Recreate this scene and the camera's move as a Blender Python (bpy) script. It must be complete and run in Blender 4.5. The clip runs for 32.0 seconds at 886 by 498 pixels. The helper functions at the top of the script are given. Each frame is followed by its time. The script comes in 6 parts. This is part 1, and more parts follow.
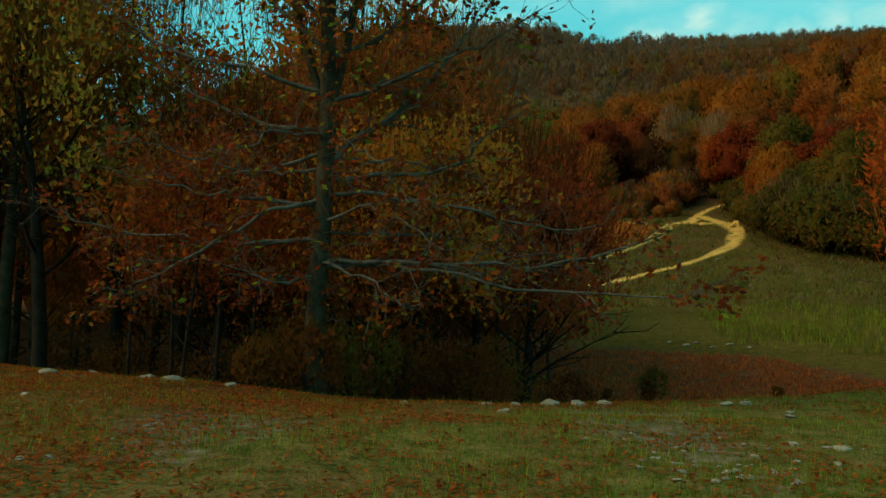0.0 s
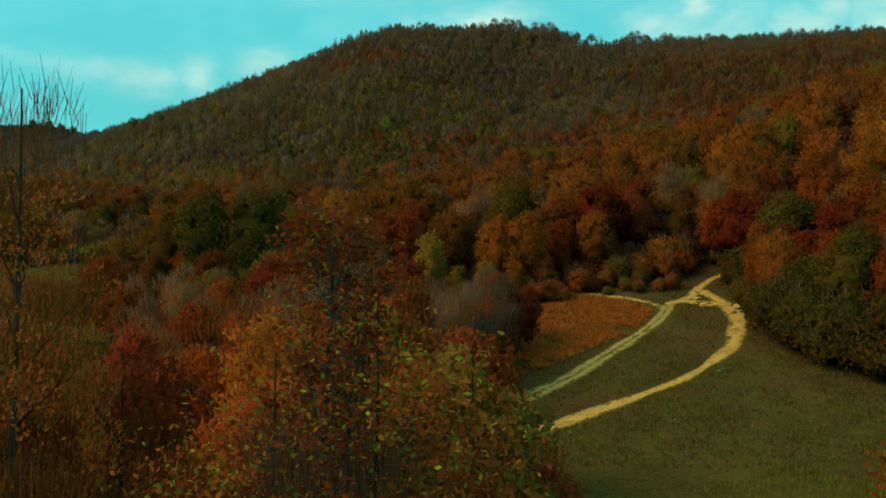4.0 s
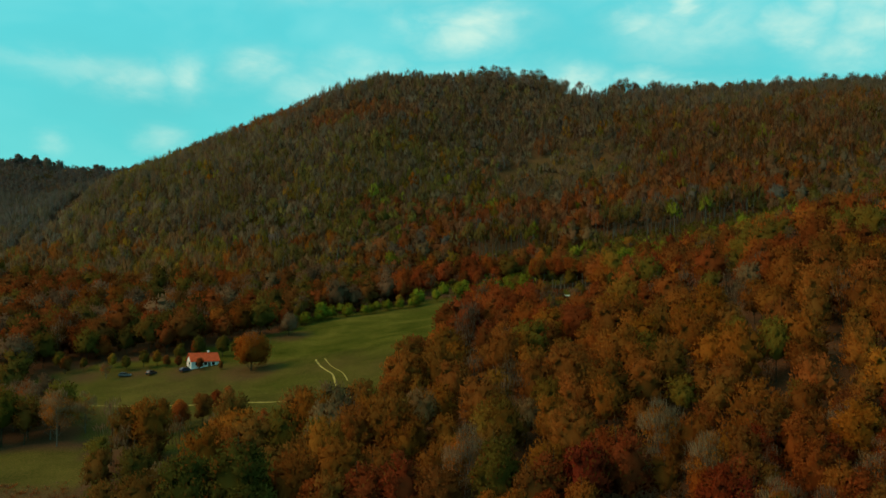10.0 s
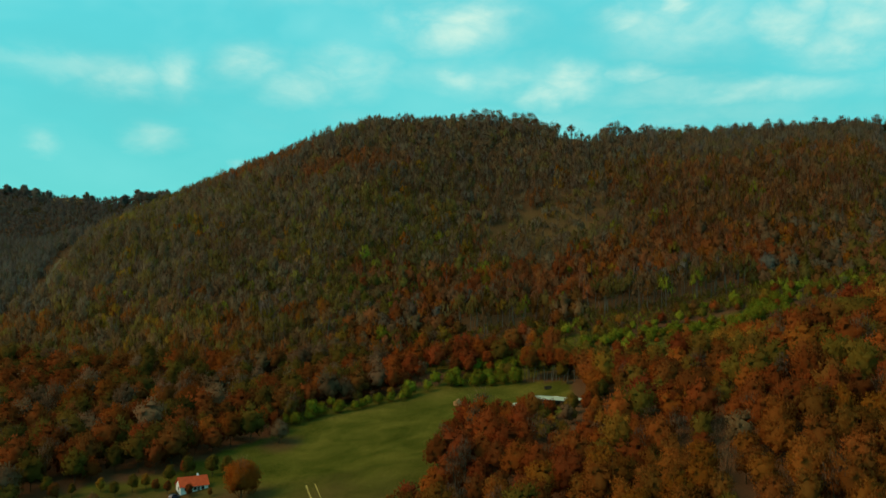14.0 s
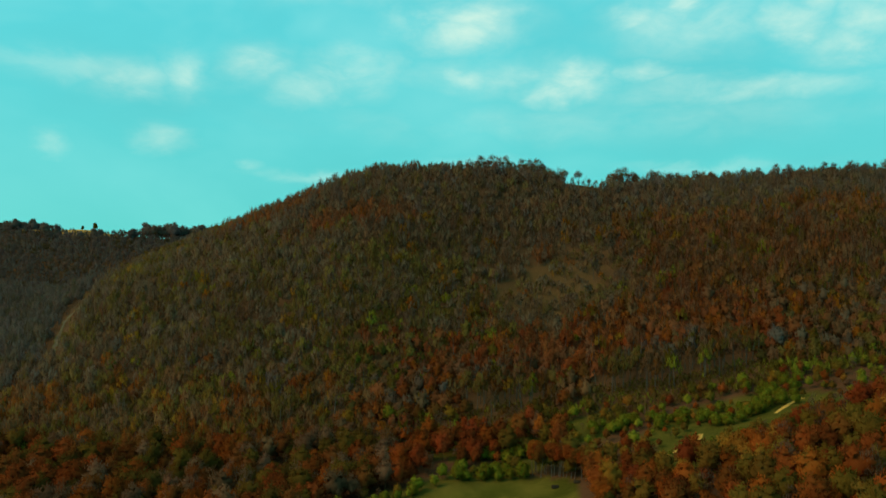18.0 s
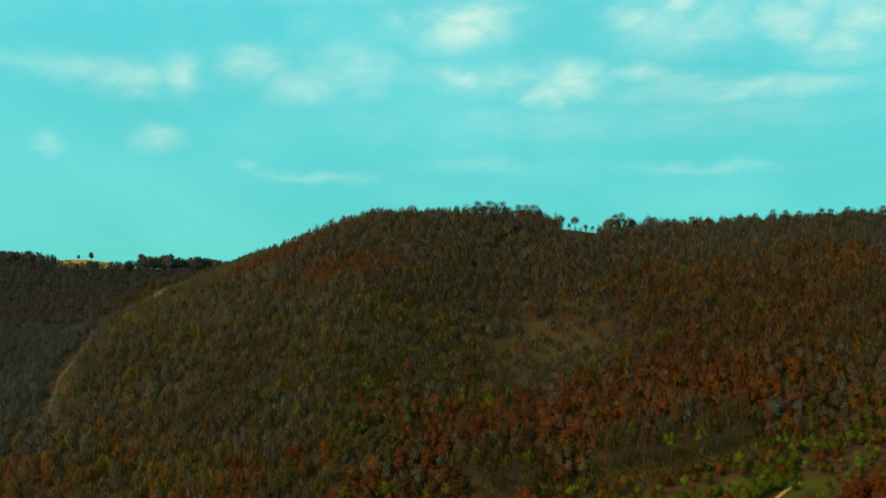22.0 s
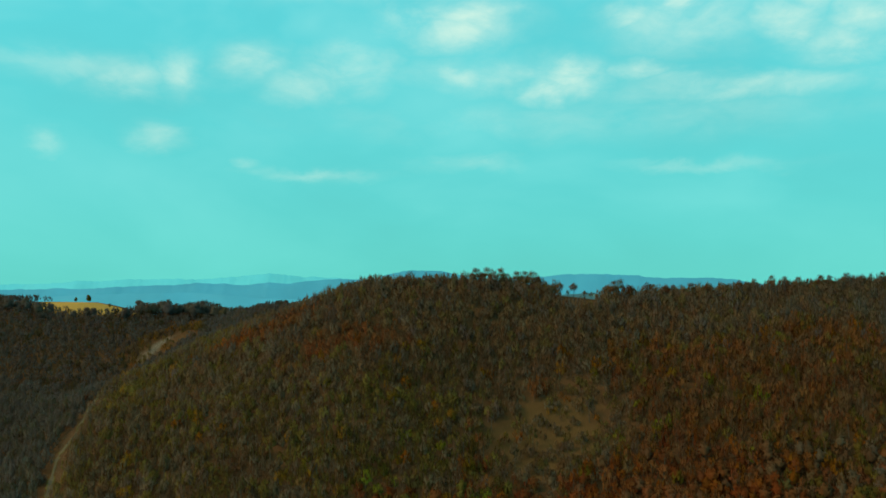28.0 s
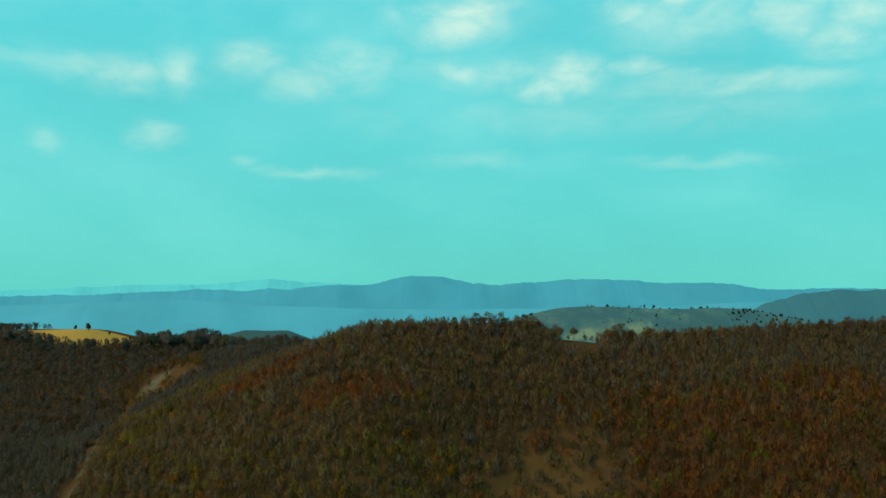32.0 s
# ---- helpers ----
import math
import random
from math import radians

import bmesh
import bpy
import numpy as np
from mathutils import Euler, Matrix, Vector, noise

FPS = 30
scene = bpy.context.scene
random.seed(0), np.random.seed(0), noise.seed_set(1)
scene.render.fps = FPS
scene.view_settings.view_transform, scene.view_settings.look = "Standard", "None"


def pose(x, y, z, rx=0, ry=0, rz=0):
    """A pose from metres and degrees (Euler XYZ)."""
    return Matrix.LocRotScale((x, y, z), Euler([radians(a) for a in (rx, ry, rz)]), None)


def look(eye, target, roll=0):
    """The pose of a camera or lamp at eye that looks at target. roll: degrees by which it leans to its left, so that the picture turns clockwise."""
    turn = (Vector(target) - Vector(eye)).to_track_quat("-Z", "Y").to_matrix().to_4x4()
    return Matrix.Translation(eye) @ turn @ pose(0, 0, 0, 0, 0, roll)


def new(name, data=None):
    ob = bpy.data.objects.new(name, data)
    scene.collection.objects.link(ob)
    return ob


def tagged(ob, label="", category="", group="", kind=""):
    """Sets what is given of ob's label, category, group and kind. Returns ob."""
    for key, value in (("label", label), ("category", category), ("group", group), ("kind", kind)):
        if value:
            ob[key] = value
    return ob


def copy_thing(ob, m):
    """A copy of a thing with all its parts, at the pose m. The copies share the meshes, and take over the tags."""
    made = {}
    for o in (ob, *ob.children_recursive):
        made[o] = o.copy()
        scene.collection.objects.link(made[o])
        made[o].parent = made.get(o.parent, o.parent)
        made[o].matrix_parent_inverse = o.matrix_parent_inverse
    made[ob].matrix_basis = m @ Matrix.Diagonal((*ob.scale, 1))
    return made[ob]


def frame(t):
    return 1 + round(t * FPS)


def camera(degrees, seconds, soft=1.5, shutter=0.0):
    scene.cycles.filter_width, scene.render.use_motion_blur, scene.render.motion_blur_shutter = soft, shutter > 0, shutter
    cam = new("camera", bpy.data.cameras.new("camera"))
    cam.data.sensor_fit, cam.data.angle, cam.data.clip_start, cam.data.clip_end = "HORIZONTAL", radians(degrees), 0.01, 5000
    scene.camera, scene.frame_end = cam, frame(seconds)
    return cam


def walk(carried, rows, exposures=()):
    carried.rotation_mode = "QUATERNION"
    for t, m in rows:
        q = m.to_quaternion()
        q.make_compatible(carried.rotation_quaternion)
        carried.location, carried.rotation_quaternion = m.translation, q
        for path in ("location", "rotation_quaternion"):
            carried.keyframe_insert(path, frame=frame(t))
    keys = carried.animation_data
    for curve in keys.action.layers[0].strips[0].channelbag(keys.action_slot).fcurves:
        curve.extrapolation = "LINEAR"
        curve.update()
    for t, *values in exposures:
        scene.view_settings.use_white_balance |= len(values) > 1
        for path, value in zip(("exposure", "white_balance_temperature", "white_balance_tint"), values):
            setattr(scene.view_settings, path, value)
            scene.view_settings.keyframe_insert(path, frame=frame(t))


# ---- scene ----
cam = camera(56.6, 32.0, soft=1.55)
METRES, EYE, TILT, LEAN, TURN = 300.0, 2.0, 4.5, -1.3, 0.0
ROWS = [
    (0.0, 0.0, 0.0, 0.0, 0.0, 0.0, -0.0),
    (0.5, 0.0004, -0.0001, 0.0019, 0.08, 0.0, 0.02),
    (1.0, 0.0006, -0.0003, 0.007, 0.11, -0.19, -0.16),
    (1.5, 0.0001, 0.0005, 0.0139, 0.1, -0.51, -0.18),
    (2.0, -0.0005, 0.0016, 0.0206, 0.19, -0.82, -0.2),
    (2.5, -0.0004, 0.0018, 0.0273, 0.13, -0.85, 0.05),
    (3.0, -0.0003, 0.0022, 0.0336, 0.05, -0.84, 0.12),
    (3.5, -0.0003, 0.0026, 0.0399, -0.04, -0.86, 0.2),
    (5.5, 0.0019, 0.0061, 0.0664, -0.2, -0.84, 0.48),
    (6.0, 0.002, 0.0065, 0.0745, -0.25, -0.82, 0.44),
    (6.5, 0.002, 0.0069, 0.0844, -0.32, -0.83, 0.39),
    (7.0, 0.0022, 0.0075, 0.0958, -0.37, -0.82, 0.4),
    (7.5, 0.0023, 0.008, 0.1092, -0.43, -0.81, 0.41),
    (8.0, 0.0025, 0.0088, 0.1249, -0.51, -0.79, 0.41),
    (8.5, 0.0029, 0.0094, 0.1431, -0.56, -0.8, 0.43),
    (9.0, 0.0031, 0.0105, 0.1617, -0.65, -0.81, 0.42),
    (9.5, 0.0037, 0.0115, 0.1802, -0.72, -0.86, 0.47),
    (10.0, 0.0037, 0.0127, 0.1987, -0.81, -0.9, 0.51),
    (10.5, 0.0043, 0.0138, 0.2171, -0.88, -0.93, 0.52),
    (11.0, 0.0045, 0.0147, 0.2354, -0.98, -0.95, 0.57),
    (11.5, 0.0048, 0.0159, 0.2538, -1.08, -0.97, 0.6),
    (12.0, 0.0053, 0.0168, 0.2716, -1.15, -1.02, 0.61),
    (12.5, 0.0056, 0.0177, 0.2893, -1.23, -1.07, 0.62),
    (13.0, 0.006, 0.0187, 0.3072, -1.29, -1.06, 0.65),
    (13.5, 0.0063, 0.0197, 0.3252, -1.31, -1.06, 0.65),
    (14.0, 0.0067, 0.0206, 0.3435, -1.37, -1.08, 0.64),
    (14.5, 0.0071, 0.0215, 0.361, -1.43, -1.06, 0.65),
    (16.5, 0.0102, 0.0248, 0.4369, -1.29, -1.12, 0.76),
    (17.0, 0.01, 0.0256, 0.455, -1.23, -1.11, 0.77),
    (17.5, 0.0105, 0.0266, 0.4737, -1.0, -1.08, 0.81),
    (18.0, 0.0114, 0.0271, 0.493, -0.83, -1.13, 0.86),
    (18.5, 0.0115, 0.0284, 0.5117, -0.87, -1.22, 0.88),
    (19.0, 0.0117, 0.0292, 0.5307, -0.82, -1.26, 0.91),
    (19.5, 0.0123, 0.0303, 0.5484, -0.82, -1.26, 0.94),
    (20.0, 0.0134, 0.0311, 0.5671, -0.88, -1.24, 0.91),
    (20.5, 0.0134, 0.0321, 0.5846, -0.93, -1.21, 0.92),
    (21.0, 0.014, 0.0331, 0.6016, -0.97, -1.2, 0.93),
    (21.5, 0.0146, 0.0338, 0.6185, -1.0, -1.19, 0.91),
    (22.0, 0.0143, 0.0348, 0.636, -1.04, -1.14, 0.91),
    (22.5, 0.0155, 0.0356, 0.6528, -1.0, -1.14, 0.9),
    (23.0, 0.0153, 0.0365, 0.6704, -1.03, -1.1, 0.88),
    (23.5, 0.0161, 0.0373, 0.6879, -1.05, -1.16, 0.89),
    (24.0, 0.017, 0.0384, 0.7055, -1.07, -1.15, 0.9),
    (24.5, 0.0172, 0.0396, 0.7243, -1.06, -1.18, 0.93),
    (25.0, 0.0174, 0.0405, 0.7414, -1.11, -1.15, 0.98),
    (25.5, 0.0181, 0.0416, 0.7584, -1.13, -1.19, 0.99),
    (27.5, 0.0198, 0.0468, 0.8343, -1.13, -1.33, 1.03),
    (28.0, 0.0204, 0.0472, 0.85, -1.13, -1.27, 1.03),
    (28.5, 0.0202, 0.0488, 0.8684, -1.05, -1.27, 1.05),
    (29.0, 0.0205, 0.0502, 0.8877, -1.07, -1.34, 1.06),
    (29.5, 0.0213, 0.0515, 0.9054, -1.09, -1.35, 1.11),
    (30.0, 0.0209, 0.0522, 0.9224, -1.17, -1.34, 1.09),
    (30.5, 0.0225, 0.0535, 0.9408, -1.1, -1.4, 1.09),
    (31.0, 0.0223, 0.0547, 0.9611, -1.23, -1.46, 1.12),
    (31.5, 0.024, 0.0563, 0.979, -1.15, -1.45, 1.11),
    (32.0, 0.0238, 0.057, 0.9964, -1.13, -1.47, 1.15),
]
walk(cam, [(t, pose(0, 0, EYE, TILT, LEAN, TURN) @ pose(METRES * x, METRES * y, METRES * z, 90 + pitch, roll, yaw)) for t, x, y, z, yaw, pitch, roll in ROWS])

# ---- daylight ----
SUN_ELEVATION, SUN_TURN = 40.0, 258.0
world = bpy.data.worlds.new("sky")
scene.world = world
world.use_nodes = True


def node(tree, kind, **values):
    n = tree.nodes.new(kind)
    for key, value in values.items():
        if key in n.inputs:
            n.inputs[key].default_value = value
    return n


def wire(tree, a, b, out=0, into=0):
    tree.links.new(a.outputs[out], b.inputs[into])


def maths(tree, op, a, b=0.5, clamp=False):
    n = tree.nodes.new("ShaderNodeMath")
    n.operation, n.use_clamp = op, clamp
    for i, v in enumerate((a, b)):
        if hasattr(v, "is_output"):
            tree.links.new(v, n.inputs[i])
        else:
            n.inputs[i].default_value = v
    return n.outputs[0]


def blend(tree, mode, fac, a, b):
    n = tree.nodes.new("ShaderNodeMix")
    n.data_type, n.blend_type = "RGBA", mode
    for i, v in ((0, fac), (6, a), (7, b)):
        if hasattr(v, "is_output"):
            tree.links.new(v, n.inputs[i])
        elif i == 0:
            n.inputs[i].default_value = v
        else:
            n.inputs[i].default_value = (*v, 1)
    return n.outputs[2]


def ramp(tree, fac, stops, mode="LINEAR"):
    n = tree.nodes.new("ShaderNodeValToRGB")
    n.color_ramp.interpolation = mode
    while len(n.color_ramp.elements) < len(stops):
        n.color_ramp.elements.new(0.5)
    for e, (at, c) in zip(n.color_ramp.elements, stops):
        e.position, e.color = at, (*c, 1)
    tree.links.new(fac, n.inputs[0])
    return n.outputs[0]


def noise_at(tree, vector, scale, detail=4.0, rough=0.55, warp=0.0):
    n = tree.nodes.new("ShaderNodeTexNoise")
    n.inputs["Scale"].default_value, n.inputs["Detail"].default_value = scale, detail
    n.inputs["Roughness"].default_value, n.inputs["Distortion"].default_value = rough, warp
    if vector is not None:
        tree.links.new(vector, n.inputs["Vector"])
    return n.outputs[0]


# soft streaks of cloud and a few brighter puffs: azimuth, elevation (radians), half width, half height, strength
CLOUDS = (
    (-0.353, 0.242, 0.032, 0.013, 0.55), (-0.295, 0.254, 0.02, 0.02, 0.6), (-0.211, 0.273, 0.03, 0.016, 0.65), (-0.153, 0.247, 0.03, 0.018, 0.5), (-0.095, 0.272, 0.042, 0.022, 0.6), (-0.08, 0.285, 0.03, 0.014, 0.5),
    (0.029, 0.318, 0.06, 0.02, 0.75), (0.05, 0.335, 0.04, 0.016, 0.8), (-0.02, 0.33, 0.03, 0.014, 0.6), (0.14, 0.243, 0.028, 0.014, 1.0), (0.175, 0.257, 0.032, 0.017, 0.9), (0.1, 0.262, 0.09, 0.02, 0.45), (0.04, 0.262, 0.022, 0.012, 0.65),
    (0.255, 0.264, 0.022, 0.012, 0.65), (0.314, 0.32, 0.06, 0.028, 0.6), (0.312, 0.342, 0.02, 0.016, 0.9), (0.25, 0.33, 0.03, 0.014, 0.6), (0.424, 0.305, 0.036, 0.018, 0.8), (0.481, 0.278, 0.034, 0.018, 0.7), (0.51, 0.3, 0.03, 0.022, 0.7),
    (0.46, 0.33, 0.02, 0.02, 0.6), (0.4, 0.238, 0.13, 0.012, 0.5), (0.3, 0.245, 0.05, 0.012, 0.45), (-0.436, 0.167, 0.016, 0.01, 0.35), (-0.321, 0.179, 0.02, 0.012, 0.42), (-0.225, 0.154, 0.013, 0.006, 0.3),
    (-0.15, 0.145, 0.06, 0.006, 0.28), (0.05, 0.16, 0.05, 0.008, 0.25), (0.33, 0.15, 0.07, 0.006, 0.26), (0.2, 0.21, 0.25, 0.02, 0.22), (-0.4, 0.25, 0.1, 0.012, 0.3), (0.55, 0.33, 0.06, 0.03, 0.6), (-0.1, 0.39, 0.12, 0.03, 0.6), (0.2, 0.4, 0.12, 0.03, 0.6),
)


def make_sky():
    tree = world.node_tree
    tree.nodes.clear()
    sky = tree.nodes.new("ShaderNodeTexSky")
    sky.sky_type, sky.sun_disc = "NISHITA", False
    sky.sun_elevation, sky.sun_rotation = radians(SUN_ELEVATION), radians(SUN_TURN)
    sky.air_density, sky.dust_density, sky.ozone_density = 1.0, 0.6, 2.0
    base = blend(tree, "MULTIPLY", 1.0, sky.outputs[0], (0.36, 1.12, 0.94))
    coord = tree.nodes.new("ShaderNodeTexCoord")
    split = tree.nodes.new("ShaderNodeSeparateXYZ")
    wire(tree, coord, split, "Generated")
    x, y, z = split.outputs
    azimuth = maths(tree, "ARCTAN2", x, y)
    flat = tree.nodes.new("ShaderNodeCombineXYZ")
    tree.links.new(maths(tree, "MULTIPLY", azimuth, 1.0), flat.inputs[0])
    tree.links.new(maths(tree, "MULTIPLY", z, 2.0), flat.inputs[1])
    v = flat.outputs[0]
    wisps = noise_at(tree, v, 9.0, 6.0, 0.6, 0.6)
    broad = noise_at(tree, v, 3.2, 4.0, 0.5, 0.3)
    warp = noise_at(tree, v, 7.0, 5.0, 0.6)
    lift = noise_at(tree, v, 11.0, 5.0, 0.6, 0.5)
    azimuth = maths(tree, "ADD", azimuth, maths(tree, "MULTIPLY", maths(tree, "SUBTRACT", warp, 0.5), 0.11))
    z_raw, z = z, maths(tree, "ADD", z, maths(tree, "MULTIPLY", maths(tree, "SUBTRACT", lift, 0.5), 0.04))
    mask = None
    for az, el, w, h, strength in CLOUDS:
        dx = maths(tree, "DIVIDE", maths(tree, "SUBTRACT", azimuth, az), w * 1.12)
        dy = maths(tree, "DIVIDE", maths(tree, "SUBTRACT", z, math.sin(el)), h)
        far = maths(tree, "ADD", maths(tree, "MULTIPLY", dx, dx), maths(tree, "MULTIPLY", dy, dy))
        puff = maths(tree, "MULTIPLY", maths(tree, "EXPONENT", maths(tree, "MULTIPLY", far, -0.8)), strength)
        mask = puff if mask is None else maths(tree, "MAXIMUM", mask, puff)
    z = z_raw
    crisp = maths(tree, "MULTIPLY", maths(tree, "SUBTRACT", noise_at(tree, v, 13.0, 6.0, 0.58, 0.35), 0.34), 3.0, True)
    lumps = maths(tree, "MULTIPLY", mask, maths(tree, "ADD", maths(tree, "MULTIPLY", crisp, 0.75), maths(tree, "MULTIPLY", wisps, 0.7)), True)
    streaks = maths(tree, "MULTIPLY", maths(tree, "SUBTRACT", broad, 0.46, True), 1.1, True)
    both = maths(tree, "MAXIMUM", lumps, maths(tree, "MULTIPLY", streaks, maths(tree, "MULTIPLY", z, 2.2, True)), True)
    veil = maths(tree, "SUBTRACT", 0.94, maths(tree, "MULTIPLY", z, 0.5), True)
    high = ramp(tree, z, [(0.0, (1.1, 5.8, 5.2)), (0.13, (1.1, 6.1, 5.9)), (0.36, (1.1, 6.9, 7.2)), (0.5, (2.6, 7.6, 7.4)), (0.8, (5.2, 9.6, 8.8)), (1.0, (5.6, 9.8, 9.0))])
    shade = maths(tree, "ADD", maths(tree, "MULTIPLY", broad, 0.35), 0.82)
    tone = tree.nodes.new("ShaderNodeCombineColor")
    for socket in tone.inputs:
        tree.links.new(shade, socket)
    base = blend(tree, "MIX", veil, base, blend(tree, "MULTIPLY", 1.0, high, tone.outputs[0]))
    cloudy = blend(tree, "MIX", both, base, (6.4, 8.4, 7.1))
    out = tree.nodes.new("ShaderNodeOutputWorld")
    back = tree.nodes.new("ShaderNodeBackground")
    back.inputs[1].default_value = 0.114
    tree.links.new(cloudy, back.inputs[0])
    wire(tree, back, out)


make_sky()
sun = new("sun", bpy.data.lights.new("sun", "SUN"))
sun.data.energy, sun.data.angle, sun.data.color = 2.9, radians(35), (1.0, 0.62, 0.32)
a, e = radians(SUN_TURN), radians(SUN_ELEVATION)
sun.matrix_world = look((math.sin(a) * math.cos(e) * 300, math.cos(a) * math.cos(e) * 300, math.sin(e) * 300), (0, 0, 0))

# ---- lie of the land ----
rng = np.random.default_rng(7)
COLUMNS = [-700, -350, -180, -60, 60, 180, 420]
LEVELS = {
    -60: [10, 6, 3, 0, 0, 4, 14], 60: [20, 12, 4, -1, 2, 20, 55], 130: [40, 24, 12, 9, 19, 58, 105],
    200: [50, 34, 17, 22, 46, 84, 128], 290: [60, 45, 34, 39, 60, 98, 132], 360: [75, 60, 46, 50, 64, 95, 138],
    430: [90, 70, 56, 58, 74, 101, 142], 520: [110, 80, 84, 98, 113, 126, 165], 620: [130, 103, 145, 168, 150, 188, 224],
    760: [150, 146, 214, 271, 274, 256, 270], 900: [180, 148, 238, 228, 215, 215, 235],
    1000: [205, 190, 248, 205, 195, 195, 215], 1180: [246, 244, 198, 150, 140, 150, 170],
}


def smooth(a, b, v):
    v = np.clip((v - a) / (b - a), 0, 1)
    return v * v * (3 - 2 * v)


def waves(x, y, size, seed):
    """Smooth value noise, about -1 to 1, with bumps of that size."""
    gx, gy = np.asarray(x) / size, np.asarray(y) / size
    ix, iy = np.floor(gx), np.floor(gy)
    fx, fy = gx - ix, gy - iy
    fx, fy = fx * fx * (3 - 2 * fx), fy * fy * (3 - 2 * fy)

    def at(i, j):
        v = np.sin(i * 127.1 + j * 311.7 + seed * 74.7) * 43758.5453
        return (v - np.floor(v)) * 2 - 1
    return (at(ix, iy) * (1 - fx) + at(ix + 1, iy) * fx) * (1 - fy) + (at(ix, iy + 1) * (1 - fx) + at(ix + 1, iy + 1) * fx) * fy


def coarse_land():
    ys = np.arange(-120, 1500, 8.0)
    xs = np.arange(-1000, 1000, 8.0)
    rows = np.array([np.interp(xs, COLUMNS, LEVELS[k]) for k in LEVELS])
    z = np.array([np.interp(ys, list(LEVELS), rows[:, i]) for i in range(len(xs))]).T
    kernel = np.array([1, 2, 3, 2, 1]) / 9.0
    for _ in range(3):
        z = np.apply_along_axis(lambda r: np.convolve(np.pad(r, 2, "edge"), kernel, "valid"), 0, z)
        z = np.apply_along_axis(lambda r: np.convolve(np.pad(r, 2, "edge"), kernel, "valid"), 1, z)
    return xs, ys, z


LAND_X, LAND_Y, LAND_Z = coarse_land()


def lip(x):
    """How far ahead the small terrace ends, at its edge over the hollow."""
    return 13.6 + 0.036 * np.clip(-x - 1, 0, 30) ** 2 * 1.4 + 0.055 * np.clip(x - 2, 0, 14) ** 2 + 0.25 * waves(x, 0 * x, 2.0, 3)


def height(x, y):
    x, y = np.broadcast_arrays(np.asarray(x, float), np.asarray(y, float))
    gx = np.clip((x - LAND_X[0]) / 8.0, 0, len(LAND_X) - 1.001)
    gy = np.clip((y - LAND_Y[0]) / 8.0, 0, len(LAND_Y) - 1.001)
    i, j = gx.astype(int), gy.astype(int)
    fx, fy = gx - i, gy - j
    z = (LAND_Z[j, i] * (1 - fx) + LAND_Z[j, i + 1] * fx) * (1 - fy) + (LAND_Z[j + 1, i] * (1 - fx) + LAND_Z[j + 1, i + 1] * fx) * fy
    rough = smooth(20, 120, y)
    z = z + rough * (0.5 * waves(x, y, 14, 1) + 1.6 * waves(x, y, 46, 2))
    z = z - 2.3 * np.exp(-((y - 32) / 22) ** 2 - (x / 60) ** 2)
    z = z - 20 * smooth(-512, -395, x) * smooth(-325, -385, x) * smooth(1125, 1185, y) + 9 * smooth(-490, -545, x) * np.exp(-((y - 1105) / 40) ** 2)
    z = z + (60 + 22 * waves(x, y, 420, 8) - z) * smooth(1250, 1900, y)
    terrace = 0.66 + 0.05 * waves(x, y, 1.3, 4) + 0.1 * waves(x, y, 4.5, 5) + 0.022 * np.clip(-x - 2, 0, 14) + 0.012 * np.clip(x, 0, 12)
    d = y - lip(x)
    z = terrace + (z - terrace) * smooth(-0.6, 8.0, d)
    return z


def ground_at(x, y):
    return float(height(np.array([x]), np.array([y]))[0])


# ---- materials ----
def material(name):
    m = bpy.data.materials.new(name)
    m.use_nodes = True
    tree = m.node_tree
    return m, tree, tree.nodes["Principled BSDF"]


def place_of(tree):
    return tree.nodes.new("ShaderNodeNewGeometry").outputs["Position"]


def bumped(tree, bsdf, value, strength, distance):
    n = tree.nodes.new("ShaderNodeBump")
    n.inputs["Strength"].default_value, n.inputs["Distance"].default_value = strength, distance
    tree.links.new(value, n.inputs["Height"])
    wire(tree, n, bsdf, 0, "Normal")


def leaf_material(name, through_light=0.5):
    """Dry autumn leaves: the colour lies on the mesh, each tree shifts it a little."""
    m, tree, bsdf = material(name)
    paint = tree.nodes.new("ShaderNodeAttribute")
    paint.attribute_name = "leaf_colour"
    info = tree.nodes.new("ShaderNodeObjectInfo")
    shift = tree.nodes.new("ShaderNodeHueSaturation")
    tree.links.new(maths(tree, "ADD", maths(tree, "MULTIPLY", info.outputs["Random"], 0.03), 0.485), shift.inputs["Hue"])
    tree.links.new(maths(tree, "ADD", maths(tree, "MULTIPLY", info.outputs["Random"], 0.35), 0.85), shift.inputs["Value"])
    wire(tree, paint, shift, "Color", "Color")
    tree.links.new(shift.outputs[0], bsdf.inputs["Base Color"])
    bsdf.inputs["Roughness"].default_value = 0.75
    bsdf.inputs["Specular IOR Level"].default_value = 0.0
    glow = tree.nodes.new("ShaderNodeBsdfTranslucent")
    tree.links.new(shift.outputs[0], glow.inputs[0])
    mix = tree.nodes.new("ShaderNodeMixShader")
    mix.inputs[0].default_value = through_light
    wire(tree, bsdf, mix, 0, 1)
    wire(tree, glow, mix, 0, 2)
    wire(tree, mix, tree.nodes["Material Output"])
    return m


